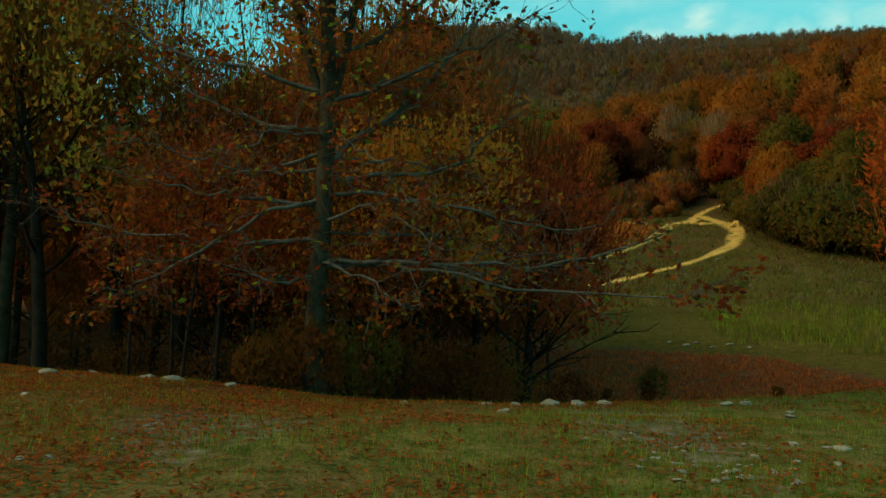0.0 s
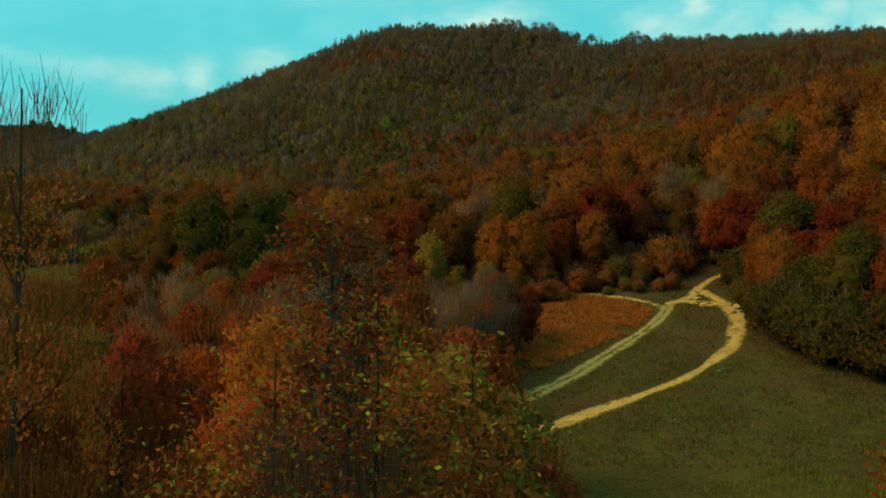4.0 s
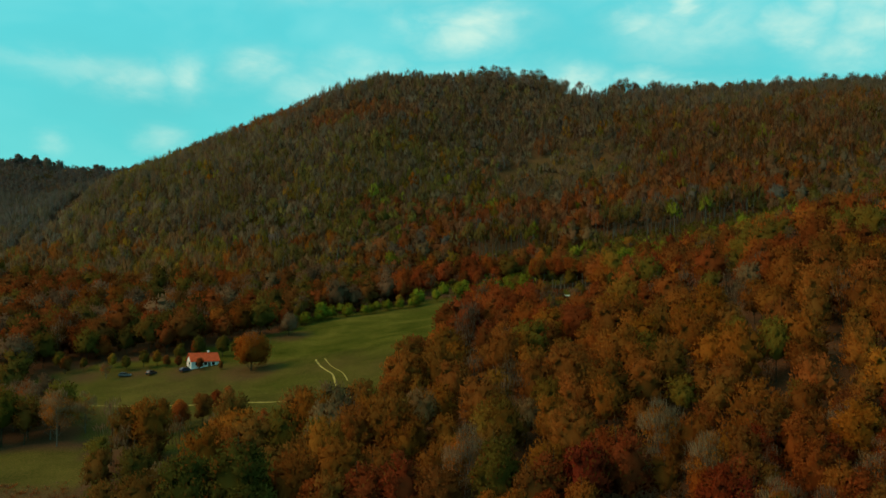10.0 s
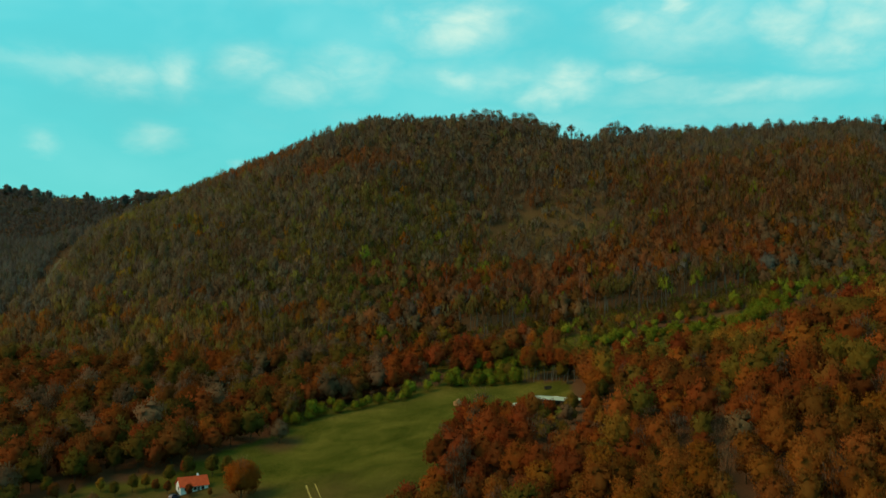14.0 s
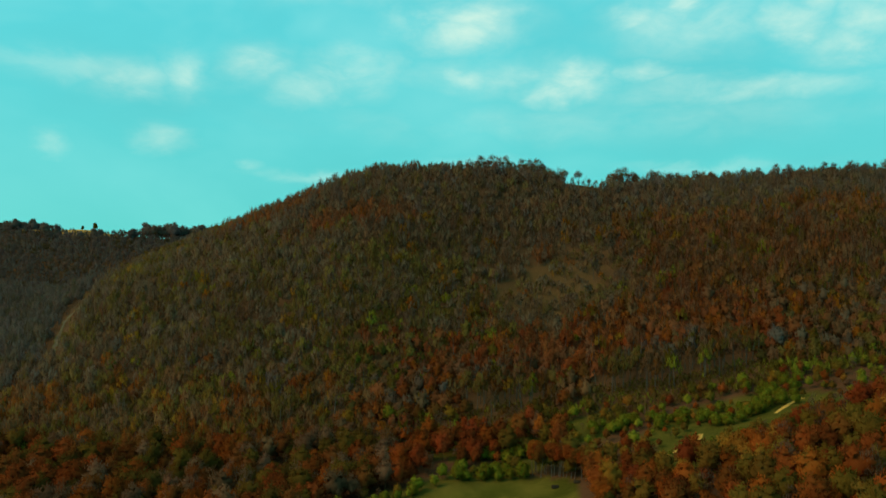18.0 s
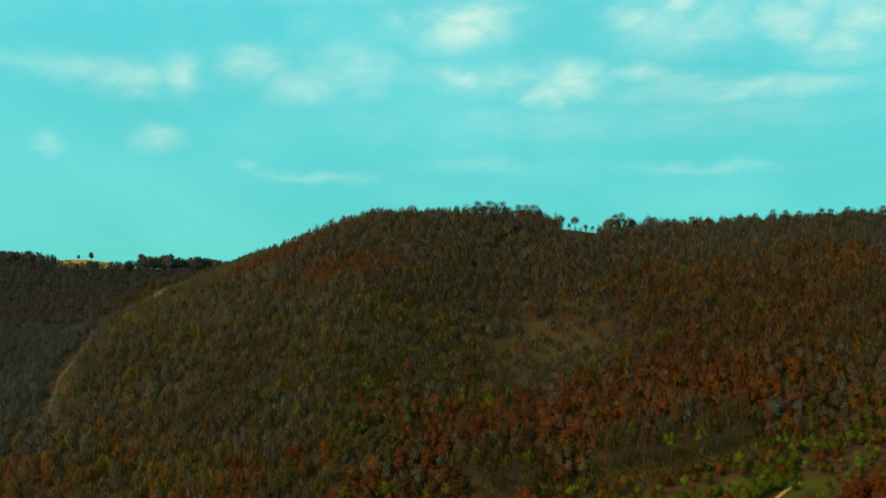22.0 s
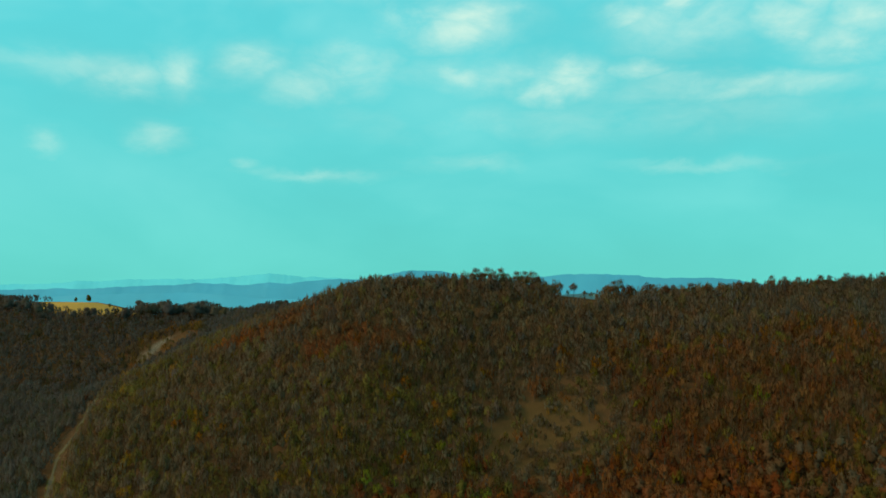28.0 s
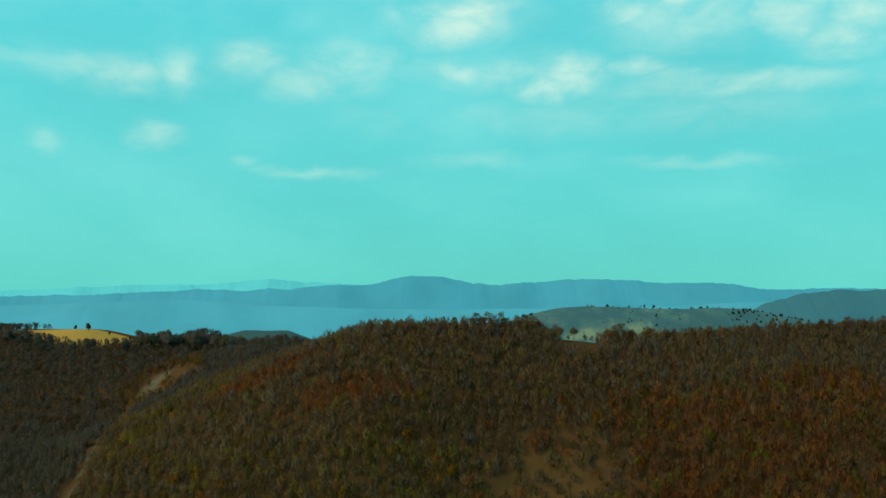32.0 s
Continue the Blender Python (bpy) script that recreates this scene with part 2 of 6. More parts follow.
def mottled(name, dark, light, scale, rough=0.85, bump=0.4, fine=None, depth=0.02, spec=0.2):
    m, tree, bsdf = material(name)
    p = place_of(tree)
    big = noise_at(tree, p, scale, 5.0, 0.6, 0.3)
    small = noise_at(tree, p, fine or scale * 9, 3.0, 0.6)
    mixed = maths(tree, "ADD", maths(tree, "MULTIPLY", big, 0.65), maths(tree, "MULTIPLY", small, 0.35))
    tree.links.new(ramp(tree, mixed, [(0.34, dark), (0.66, light)]), bsdf.inputs["Base Color"])
    bsdf.inputs["Roughness"].default_value = rough
    bsdf.inputs["Specular IOR Level"].default_value = spec
    bumped(tree, bsdf, small, bump, depth)
    return m


LEAVES = leaf_material("autumn_leaves")
BARK = mottled("grey_beech_bark", (0.012, 0.01, 0.006), (0.075, 0.062, 0.034), 3.0, fine=20, depth=0.015, spec=0.03)
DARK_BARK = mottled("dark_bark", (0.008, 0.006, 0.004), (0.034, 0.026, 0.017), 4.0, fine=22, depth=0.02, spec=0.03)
STONE = mottled("pale_limestone", (0.09, 0.088, 0.06), (0.27, 0.26, 0.18), 6.0, fine=45, depth=0.01)


def track_material(name, dark, light):
    """Bare earth that breaks up into grass towards its edges and along its crown."""
    m, tree, bsdf = material(name)
    p = place_of(tree)
    paint = tree.nodes.new("ShaderNodeAttribute")
    paint.attribute_name = "wear"
    big, small = noise_at(tree, p, 0.55, 5.0, 0.62, 0.4), noise_at(tree, p, 2.6, 6.0, 0.7)
    earth = ramp(tree, maths(tree, "ADD", maths(tree, "MULTIPLY", big, 0.5), maths(tree, "MULTIPLY", small, 0.5)), [(0.36, dark), (0.64, light)])
    grass = ramp(tree, noise_at(tree, p, 2.0, 4.0), [(0.35, (0.05, 0.05, 0.008)), (0.65, (0.13, 0.11, 0.016))])
    edge = maths(tree, "ADD", paint.outputs["Fac"], maths(tree, "MULTIPLY", maths(tree, "SUBTRACT", maths(tree, "ADD", big, small), 1.0), 2.8))
    grown = maths(tree, "MULTIPLY", maths(tree, "SUBTRACT", edge, 0.5), 3.5, True)
    tree.links.new(blend(tree, "MIX", grown, earth, grass), bsdf.inputs["Base Color"])
    bsdf.inputs["Roughness"].default_value = 0.95
    bsdf.inputs["Specular IOR Level"].default_value = 0.05
    bumped(tree, bsdf, small, 0.6, 0.08)
    return m


PALE_BARK = mottled("pale_limb_bark", (0.035, 0.031, 0.022), (0.15, 0.135, 0.1), 6.0, fine=40, depth=0.005, spec=0.03)
EARTH = track_material("sandy_track", (0.2, 0.115, 0.022), (0.62, 0.39, 0.085))
PALE_EARTH = track_material("pale_track", (0.15, 0.115, 0.028), (0.46, 0.36, 0.1))


def land_material():
    """Grass, worn earth, leaf litter and forest floor, as the ground lies in the valley."""
    m, tree, bsdf = material("hill_ground")
    p = place_of(tree)
    paint = tree.nodes.new("ShaderNodeAttribute")
    paint.attribute_name = "cover"
    litter, field = tree.nodes.new("ShaderNodeSeparateColor"), noise_at(tree, p, 0.06, 5.0, 0.6, 0.4)
    wire(tree, paint, litter, "Color")
    fine = noise_at(tree, p, 2.6, 5.0, 0.65, 0.4)
    tiny = noise_at(tree, p, 26.0, 3.0, 0.6)
    grass = ramp(tree, maths(tree, "ADD", maths(tree, "ADD", maths(tree, "MULTIPLY", field, 0.35), maths(tree, "MULTIPLY", fine, 0.35)), maths(tree, "MULTIPLY", tiny, 0.3)),
                 [(0.4, (0.02, 0.027, 0.003)), (0.5, (0.05, 0.054, 0.007)), (0.62, (0.115, 0.094, 0.016))])
    brown = ramp(tree, maths(tree, "ADD", maths(tree, "MULTIPLY", fine, 0.6), maths(tree, "MULTIPLY", tiny, 0.4)),
                 [(0.34, (0.03, 0.018, 0.01)), (0.52, (0.078, 0.038, 0.018)), (0.7, (0.135, 0.074, 0.032))])
    worn = ramp(tree, fine, [(0.35, (0.06, 0.055, 0.042)), (0.65, (0.16, 0.148, 0.112))])
    edge = maths(tree, "ADD", litter.outputs[0], maths(tree, "MULTIPLY", maths(tree, "SUBTRACT", fine, 0.5), 1.2), True)
    turf = ramp(tree, maths(tree, "ADD", maths(tree, "MULTIPLY", fine, 0.5), maths(tree, "MULTIPLY", tiny, 0.5)), [(0.38, (0.026, 0.038, 0.007)), (0.5, (0.082, 0.096, 0.018)), (0.62, (0.19, 0.165, 0.05))])
    across = tree.nodes.new("ShaderNodeSeparateXYZ")
    tree.links.new(p, across.inputs[0])
    home = maths(tree, "MULTIPLY", maths(tree, "SUBTRACT", 30.0, across.outputs[1]), 0.2, True)
    grass = blend(tree, "MIX", home, grass, turf)
    bare = maths(tree, "ADD", litter.outputs[1], maths(tree, "MULTIPLY", maths(tree, "SUBTRACT", fine, 0.5), 1.2))
    colour = blend(tree, "MIX", edge, grass, brown)
    colour = blend(tree, "MIX", maths(tree, "MULTIPLY", maths(tree, "SUBTRACT", bare, 0.4), 2.5, True), colour, worn)
    gold = ramp(tree, fine, [(0.3, (0.3, 0.17, 0.04)), (0.7, (0.45, 0.28, 0.07))])
    colour = blend(tree, "MIX", litter.outputs[2], colour, gold)
    tree.links.new(colour, bsdf.inputs["Base Color"])
    bsdf.inputs["Roughness"].default_value = 0.9
    bsdf.inputs["Specular IOR Level"].default_value = 0.0
    bumped(tree, bsdf, tiny, 0.6, 0.04)
    return m


LAND = land_material()


# ---- meshes from arrays ----
def mesh_of(name, verts, faces, materials, colours=None, shading=False, slots=None, attribute="leaf_colour", normals=None):
    """A mesh of triangles or quads; colours are given for each vertex."""
    verts, faces = np.asarray(verts, np.float32), np.asarray(faces, np.int32)
    me = bpy.data.meshes.new(name)
    n, k = faces.shape
    me.vertices.add(len(verts))
    me.vertices.foreach_set("co", verts.ravel())
    me.loops.add(n * k)
    me.loops.foreach_set("vertex_index", faces.ravel())
    me.polygons.add(n)
    me.polygons.foreach_set("loop_start", np.arange(0, n * k, k, dtype=np.int32))
    if shading:
        me.polygons.foreach_set("use_smooth", np.ones(n, bool))
    for mat in materials:
        me.materials.append(mat)
    if slots is not None:
        me.polygons.foreach_set("material_index", np.asarray(slots, np.int32))
    if colours is not None:
        layer = me.color_attributes.new(attribute, "FLOAT_COLOR", "POINT")
        rgba = np.ones((len(verts), 4), np.float32)
        rgba[:, :3] = colours
        layer.data.foreach_set("color", rgba.ravel())
    me.update(calc_edges=True)
    if normals is not None:
        me.polygons.foreach_set("use_smooth", np.ones(n, bool))
        me.normals_split_custom_set_from_vertices(np.asarray(normals, np.float32))
    return me


def join(pieces):
    """Verts and faces of several (verts, faces) pieces in one."""
    verts, faces, start = [], [], 0
    for v, f in pieces:
        verts.append(v)
        faces.append(np.asarray(f) + start)
        start += len(v)
    return np.concatenate(verts), np.concatenate(faces)


def tube(points, radii, sides=6):
    """A tapered, bent stem as quads."""
    points, radii = np.asarray(points, float), np.asarray(radii, float)
    ahead = np.gradient(points, axis=0)
    ahead /= np.linalg.norm(ahead, axis=1)[:, None] + 1e-9
    up = np.where(np.abs(ahead[:, 2:]) > 0.9, [[1.0, 0, 0]], [[0, 0, 1.0]])
    u = np.cross(ahead, up)
    u /= np.linalg.norm(u, axis=1)[:, None] + 1e-9
    v = np.cross(ahead, u)
    a = np.arange(sides) * 2 * np.pi / sides
    ring = points[:, None] + radii[:, None, None] * (np.cos(a)[None, :, None] * u[:, None] + np.sin(a)[None, :, None] * v[:, None])
    i, j = np.meshgrid(np.arange(len(points) - 1), np.arange(sides), indexing="ij")
    k = (j + 1) % sides
    faces = np.stack([i * sides + j, i * sides + k, (i + 1) * sides + k, (i + 1) * sides + j], -1).reshape(-1, 4)
    return ring.reshape(-1, 3), faces


def bent(start, way, length, steps, r, sag=0.0, wobble=0.12):
    """A limb's points from a start along a way, which sags (minus) or lifts."""
    way = np.asarray(way, float) / np.linalg.norm(way)
    points = [np.asarray(start, float)]
    for _ in range(steps):
        way = way + r.normal(0, wobble, 3) + np.array([0, 0, sag])
        way /= np.linalg.norm(way)
        points.append(points[-1] + way * length / steps)
    return np.array(points)


def blades(centres, size, r, flat=0.3, long=1.5):
    """One small four-cornered leaf or spray of leaves at each centre."""
    n = len(centres)
    d = r.normal(size=(n, 3))
    d[:, 2] *= flat
    d /= np.linalg.norm(d, axis=1)[:, None]
    s = np.cross(d, r.normal(size=(n, 3)))
    s /= np.linalg.norm(s, axis=1)[:, None] + 1e-9
    size = np.asarray(size) * r.uniform(0.6, 1.4, n)
    d, s = d * (size * long / 2)[:, None], s * (size / 2)[:, None]
    verts = np.stack([centres - d, centres + s * 0.9, centres + d, centres - s * 0.9], 1).reshape(-1, 3)
    return verts, np.arange(n * 4).reshape(n, 4)


def sprays(centres, middle, size, r, slim=0.24, rise=0.9, stray=0.38, soft=0.35):
    """One upright spray of leaves at each centre, and normals that follow the crown's round."""
    n = len(centres)
    out = centres - middle
    out /= np.linalg.norm(out, axis=1)[:, None] + 1e-9
    d = out * np.array([0.4, 0.4, 0.25]) + np.array([0, 0, rise]) + r.normal(0, stray, (n, 3))
    d /= np.linalg.norm(d, axis=1)[:, None] + 1e-9
    s = np.cross(d, out + r.normal(0, 0.35, (n, 3)))
    s /= np.linalg.norm(s, axis=1)[:, None] + 1e-9
    size = (np.asarray(size) * r.uniform(0.6, 1.4, n))[:, None]
    face = np.cross(s, d)
    s = s * np.where((face * out).sum(1) > 0, 1, -1)[:, None]
    v = np.stack([centres + d * size * 0.7, centres - d * size * 0.45 - s * size * slim, centres - d * size * 0.45 + s * size * slim], 1)
    normal = out + r.normal(0, 0.16, (n, 3)) + np.array([0, 0, soft])
    normal /= np.linalg.norm(normal, axis=1)[:, None]
    return v.reshape(-1, 3), np.arange(n * 3).reshape(n, 3), np.repeat(normal, 3, 0)


def halved(faces):
    """Quads as triangles."""
    f = np.asarray(faces)
    return np.concatenate([f[:, [0, 1, 2]], f[:, [0, 2, 3]]]) if f.shape[1] == 4 else f


# ---- kinds of tree ----
TINTS = {
    "russet": (0.165, 0.043, 0.009), "orange": (0.2, 0.058, 0.008), "red": (0.15, 0.036, 0.01), "olive": (0.088, 0.072, 0.011),
    "green": (0.05, 0.047, 0.009), "yellow": (0.2, 0.11, 0.015), "brown": (0.115, 0.044, 0.01), "grey": (0.13, 0.088, 0.05), "grass": (0.075, 0.1, 0.011),
    # dull_ and slate tints carry some haze of the far slopes as grey
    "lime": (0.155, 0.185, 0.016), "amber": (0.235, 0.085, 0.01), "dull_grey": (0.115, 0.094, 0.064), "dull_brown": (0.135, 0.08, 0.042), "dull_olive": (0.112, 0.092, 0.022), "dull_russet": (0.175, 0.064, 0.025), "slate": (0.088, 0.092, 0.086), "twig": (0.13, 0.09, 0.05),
}


def crown_points(r, count, high, base, wide, lobes, fill=0.55, cone=0.0):
    """Leaf places on the lobes of a crown, and each lobe's number."""
    mid, half = (high + base) / 2, (high - base) / 2
    where = r.normal(size=(lobes, 3))
    where /= np.linalg.norm(where, axis=1)[:, None]
    where *= r.uniform(0.35, 0.8, lobes)[:, None]
    where[0] = (0, 0, 0.62)
    shrink = 1 - cone * (where[:, 2:] + 1) / 2
    where = where * np.array([wide, wide, half]) * np.concatenate([shrink, shrink, np.ones_like(shrink)], 1)
    size = wide * r.uniform(0.34, 0.6, lobes)
    lobe = r.integers(0, lobes, count)
    d = r.normal(size=(count, 3))
    d /= np.linalg.norm(d, axis=1)[:, None]
    d[:, 2] = np.where(d[:, 2] < -0.3, -d[:, 2], d[:, 2])
    p = where[lobe] + d * (size[lobe] * (fill + (1 - fill) * r.random(count) ** 0.5))[:, None] * np.array([1, 1, 0.85])
    p[:, 2] += mid
    return p, lobe


def stems(r, high, base, wide, radius, limbs, sides=6, lean=0.03, twigs=0, steps=4):
    """Trunk and limbs."""
    trunk = bent((0, 0, -0.6), (r.normal(0, lean), r.normal(0, lean), 1), high * 0.94 + 0.6, 7, r, 0.02, 0.035)
    pieces = [tube(trunk, np.linspace(1, 0.12, 8) ** 1.1 * radius, sides)]
    for k in range(limbs):
        t = (base * 0.7 + (high * 0.9 - base * 0.7) * (k + r.random() * 0.7) / limbs) / high
        at = trunk[0] + (trunk[-1] - trunk[0]) * t
        i = min(int(t * 7), 6)
        at = trunk[i] + (trunk[i + 1] - trunk[i]) * (t * 7 - i)
        a = k * 2.4 + r.normal(0, 0.3)
        length = wide * (1.15 - 0.75 * t) * r.uniform(0.7, 1.1)
        lift = 0.35 + 0.9 * t
        limb = bent(at, (math.cos(a), math.sin(a), lift), length, steps, r, 0.05, 0.12)
        thick = radius * 0.32 * (1.1 - t * 0.7)
        pieces.append(tube(limb, np.linspace(1, 0.2, steps + 1) * thick, 3))
        for _ in range(twigs):
            j = r.integers(1, steps + 1)
            way = limb[j] - limb[j - 1]
            way = way / np.linalg.norm(way) + r.normal(0, 0.55, 3) + np.array([0, 0, 0.25])
            twig = bent(limb[j], way, length * r.uniform(0.3, 0.6), 3, r, 0.06, 0.12)
            pieces.append(tube(twig, np.linspace(1, 0.3, 4) * thick * 0.4, 3))
    return join(pieces)


T5 = (1 + 5 ** 0.5) / 2
ICO = np.array([(-1, T5, 0), (1, T5, 0), (-1, -T5, 0), (1, -T5, 0), (0, -1, T5), (0, 1, T5), (0, -1, -T5), (0, 1, -T5), (T5, 0, -1), (T5, 0, 1), (-T5, 0, -1), (-T5, 0, 1)]) / 1.902
ICO_FACES = np.array([(0, 11, 5), (0, 5, 1), (0, 1, 7), (0, 7, 10), (0, 10, 11), (1, 5, 9), (5, 11, 4), (11, 10, 2), (10, 7, 6), (7, 1, 8), (3, 9, 4), (3, 4, 2), (3, 2, 6), (3, 6, 8), (3, 8, 9), (4, 9, 5), (2, 4, 11), (6, 2, 10), (8, 6, 7), (9, 8, 1)])
OCTA = np.array([(1, 0, 0), (0, 1, 0), (-1, 0, 0), (0, -1, 0), (0, 0, 1), (0, 0, -1)], float)
OCTA_FACES = np.array([(0, 1, 4), (1, 2, 4), (2, 3, 4), (3, 0, 4), (1, 0, 5), (2, 1, 5), (3, 2, 5), (0, 3, 5)])


def unit(v):
    return v / (np.linalg.norm(v, axis=-1, keepdims=True) + 1e-9)


def leafy(r, count, leaf, high, base, wide, lobes, fill=0.62, slim=0.36, rise=0.75, stray=0.4, soft=0.4, core=0.7, small=True, bumpy=0.32, spread=0.58):
    """A rounded crown of bulging clumps, each a dense heart with loose sprays over its outer side: verts, faces, normals and each vertex's clump."""
    half = (high - base) / 2
    middle = np.array([0, 0, base + half * 0.92])
    k = np.arange(lobes) + 0.5
    up = 1 - 1.6 * k / lobes + r.normal(0, 0.08, lobes)
    up = np.clip(up, -0.8, 1)
    turn = k * 2.39996 + r.normal(0, 0.35, lobes)
    ring = np.sqrt(1 - up ** 2)
    way = np.stack([ring * np.cos(turn), ring * np.sin(turn), up], 1)
    reach = np.array([wide * spread, wide * spread, half * (spread + 0.06)])
    where = middle + way * reach * r.uniform(0.82, 1.12, (lobes, 1))
    size = wide * (0.34 + 0.5 / math.sqrt(lobes)) * r.uniform(0.82, 1.18, lobes)
    shape, links = (OCTA, OCTA_FACES) if small else (ICO, ICO_FACES)
    n = len(shape)
    lobe = r.integers(0, lobes, count)
    d = unit(unit(r.normal(size=(count, 3))) + way[lobe] * 0.75 + np.array([0, 0, 0.15]))
    p = where[lobe] + d * (size[lobe] * (fill + (1.05 - fill) * r.random(count)))[:, None]
    v, f, _ = sprays(p, where[lobe], leaf, r, slim, rise, stray, soft)
    round_out = unit((p - middle) / np.array([wide, wide, half]))
    normal = unit(round_out * (1 - bumpy) + d * bumpy + np.array([0, 0, soft]) + r.normal(0, 0.3 * max(0.0, bumpy - 0.2), (count, 3)))
    if core <= 0:
        return v, f, np.repeat(normal, 3, 0), np.repeat(lobe, 3), 0
    lump = where[:, None] + shape[None] * (size[:, None] * r.uniform(0.85, 1.1, (lobes, n)) * core)[:, :, None]
    lump_faces = (links[None] + (np.arange(lobes) * n)[:, None, None]).reshape(-1, 3)
    lump_normals = unit(unit((lump - middle) / np.array([wide, wide, half])) * (1 - bumpy) + shape[None] * bumpy + np.array([0, 0, soft])).reshape(-1, 3)
    heart = middle + ICO * np.array([wide, wide, half]) * 0.6
    v, f = join([(lump.reshape(-1, 3), lump_faces), (heart, ICO_FACES), (v, f)])
    normals = np.concatenate([lump_normals, unit(ICO + np.array([0, 0, soft])), np.repeat(normal, 3, 0)])
    clump = np.concatenate([np.repeat(np.arange(lobes), n), np.zeros(len(ICO), int), np.repeat(lobe, 3)])
    return v, f, normals, clump, lobes * n + len(ICO)


def crown(r, tint, count, leaf, high, base, wide, lobes, mixed=0.12, **more):
    """Leaf verts, faces and colours."""
    v, f, normals, lobe, cores = leafy(r, count, leaf, high, base, wide, lobes, **more)
    c = np.asarray(TINTS[tint])[None] * r.uniform(0.86, 1.14, lobes)[lobe][:, None]
    each = r.uniform(0.78, 1.22, count)
    other = np.asarray(TINTS[r.choice(["orange", "olive", "brown", "russet"])])
    c[cores:] *= np.repeat(each, 3)[:, None]
    odd = np.repeat(r.random(count) < mixed, 3)
    c[cores:][odd] = c[cores:][odd] * 0.45 + other * 0.55
    return v, f, c, normals


def bare_crown(r, count, high, base, wide, thick=0.05, tint="grey"):
    """Fine upward sprays of leafless twigs."""
    p, lobe = crown_points(r, count, high, base, wide, 14, fill=0.2)
    way = p - np.array([0, 0, base * 0.5])
    way = way / np.linalg.norm(way, axis=1)[:, None] + r.normal(0, 0.25, (count, 3)) + np.array([0, 0, 0.5])
    way /= np.linalg.norm(way, axis=1)[:, None]
    side = np.cross(way, r.normal(size=(count, 3)))
    side /= np.linalg.norm(side, axis=1)[:, None]
    long = r.uniform(0.5, 1.2, count)[:, None] * wide * 0.33
    v = np.stack([p - side * thick / 2, p + side * thick / 2, p + way * long + side * thick / 5, p + way * long - side * thick / 5], 1).reshape(-1, 3)
    around = p - np.array([0, 0, base + (high - base) * 0.4])
    around = around / (np.linalg.norm(around, axis=1)[:, None] + 1e-9) + np.array([0, 0, 0.3])
    around /= np.linalg.norm(around, axis=1)[:, None]
    c = np.asarray(TINTS[tint])[None] * r.uniform(0.6, 1.4, (count, 1))
    return v, halved(np.arange(count * 4).reshape(count, 4)), np.repeat(c, 4, 0), np.repeat(around, 4, 0)


# ---- ground ----
def inside(x, y, corners):
    """Whether points lie in a closed outline."""
    hit = np.zeros(np.shape(x), bool)
    for (ax, ay), (bx, by) in zip(corners, corners[1:] + corners[:1]):
        cut = ((ay > y) != (by > y)) & (x < (bx - ax) * (y - ay) / (by - ay + 1e-9) + ax)
        hit ^= cut
    return hit


GOLD_SLOPE = (-470, 1190, 125, 62)
MEADOW = [(-140, 262), (-128, 292), (-92, 306), (-72, 332), (-48, 362), (-14, 376), (12, 388), (38, 396), (66, 376), (62, 330), (40, 316),
          (12, 312), (7, 282), (2, 258), (-8, 237), (-14, 218), (-22, 204), (-42, 198), (-58, 204), (-72, 207), (-90, 214), (-98, 232)]
LOWER_FIELD = [(-150, 208), (-90, 210), (-80, 200), (-71, 160), (-54, 126), (-41, 104), (-32, 80), (-60, 74), (-110, 120)]
BROWN_FIELD = [(-150, 186), (-82, 190), (-76, 180), (-71, 160), (-54, 126), (-41, 104), (-32, 80), (-60, 74), (-110, 120)]
GREEN_MEADOW = [(24, 36), (18, 46), (8, 50), (4, 60), (0, 74), (4, 86), (12, 96), (28, 118), (33, 125), (41, 126), (43, 116), (40, 104), (38, 98), (44, 88), (56, 78), (80, 66), (60, 28), (34, 20), (22, 28)]
BRACKEN = [(11, 98), (25, 111.5), (30.5, 120.5), (28.4, 126), (21, 133.6), (14, 133), (9, 112)]
OUTLOOK = [(10, 104), (6, 88), (4, 70), (40, 60), (60, 70), (44, 98), (46, 126), (48, 140), (24, 140)]
GAP = [(92, 350), (112, 350), (146, 376), (192, 396), (198, 416), (170, 412), (126, 398), (104, 384)]


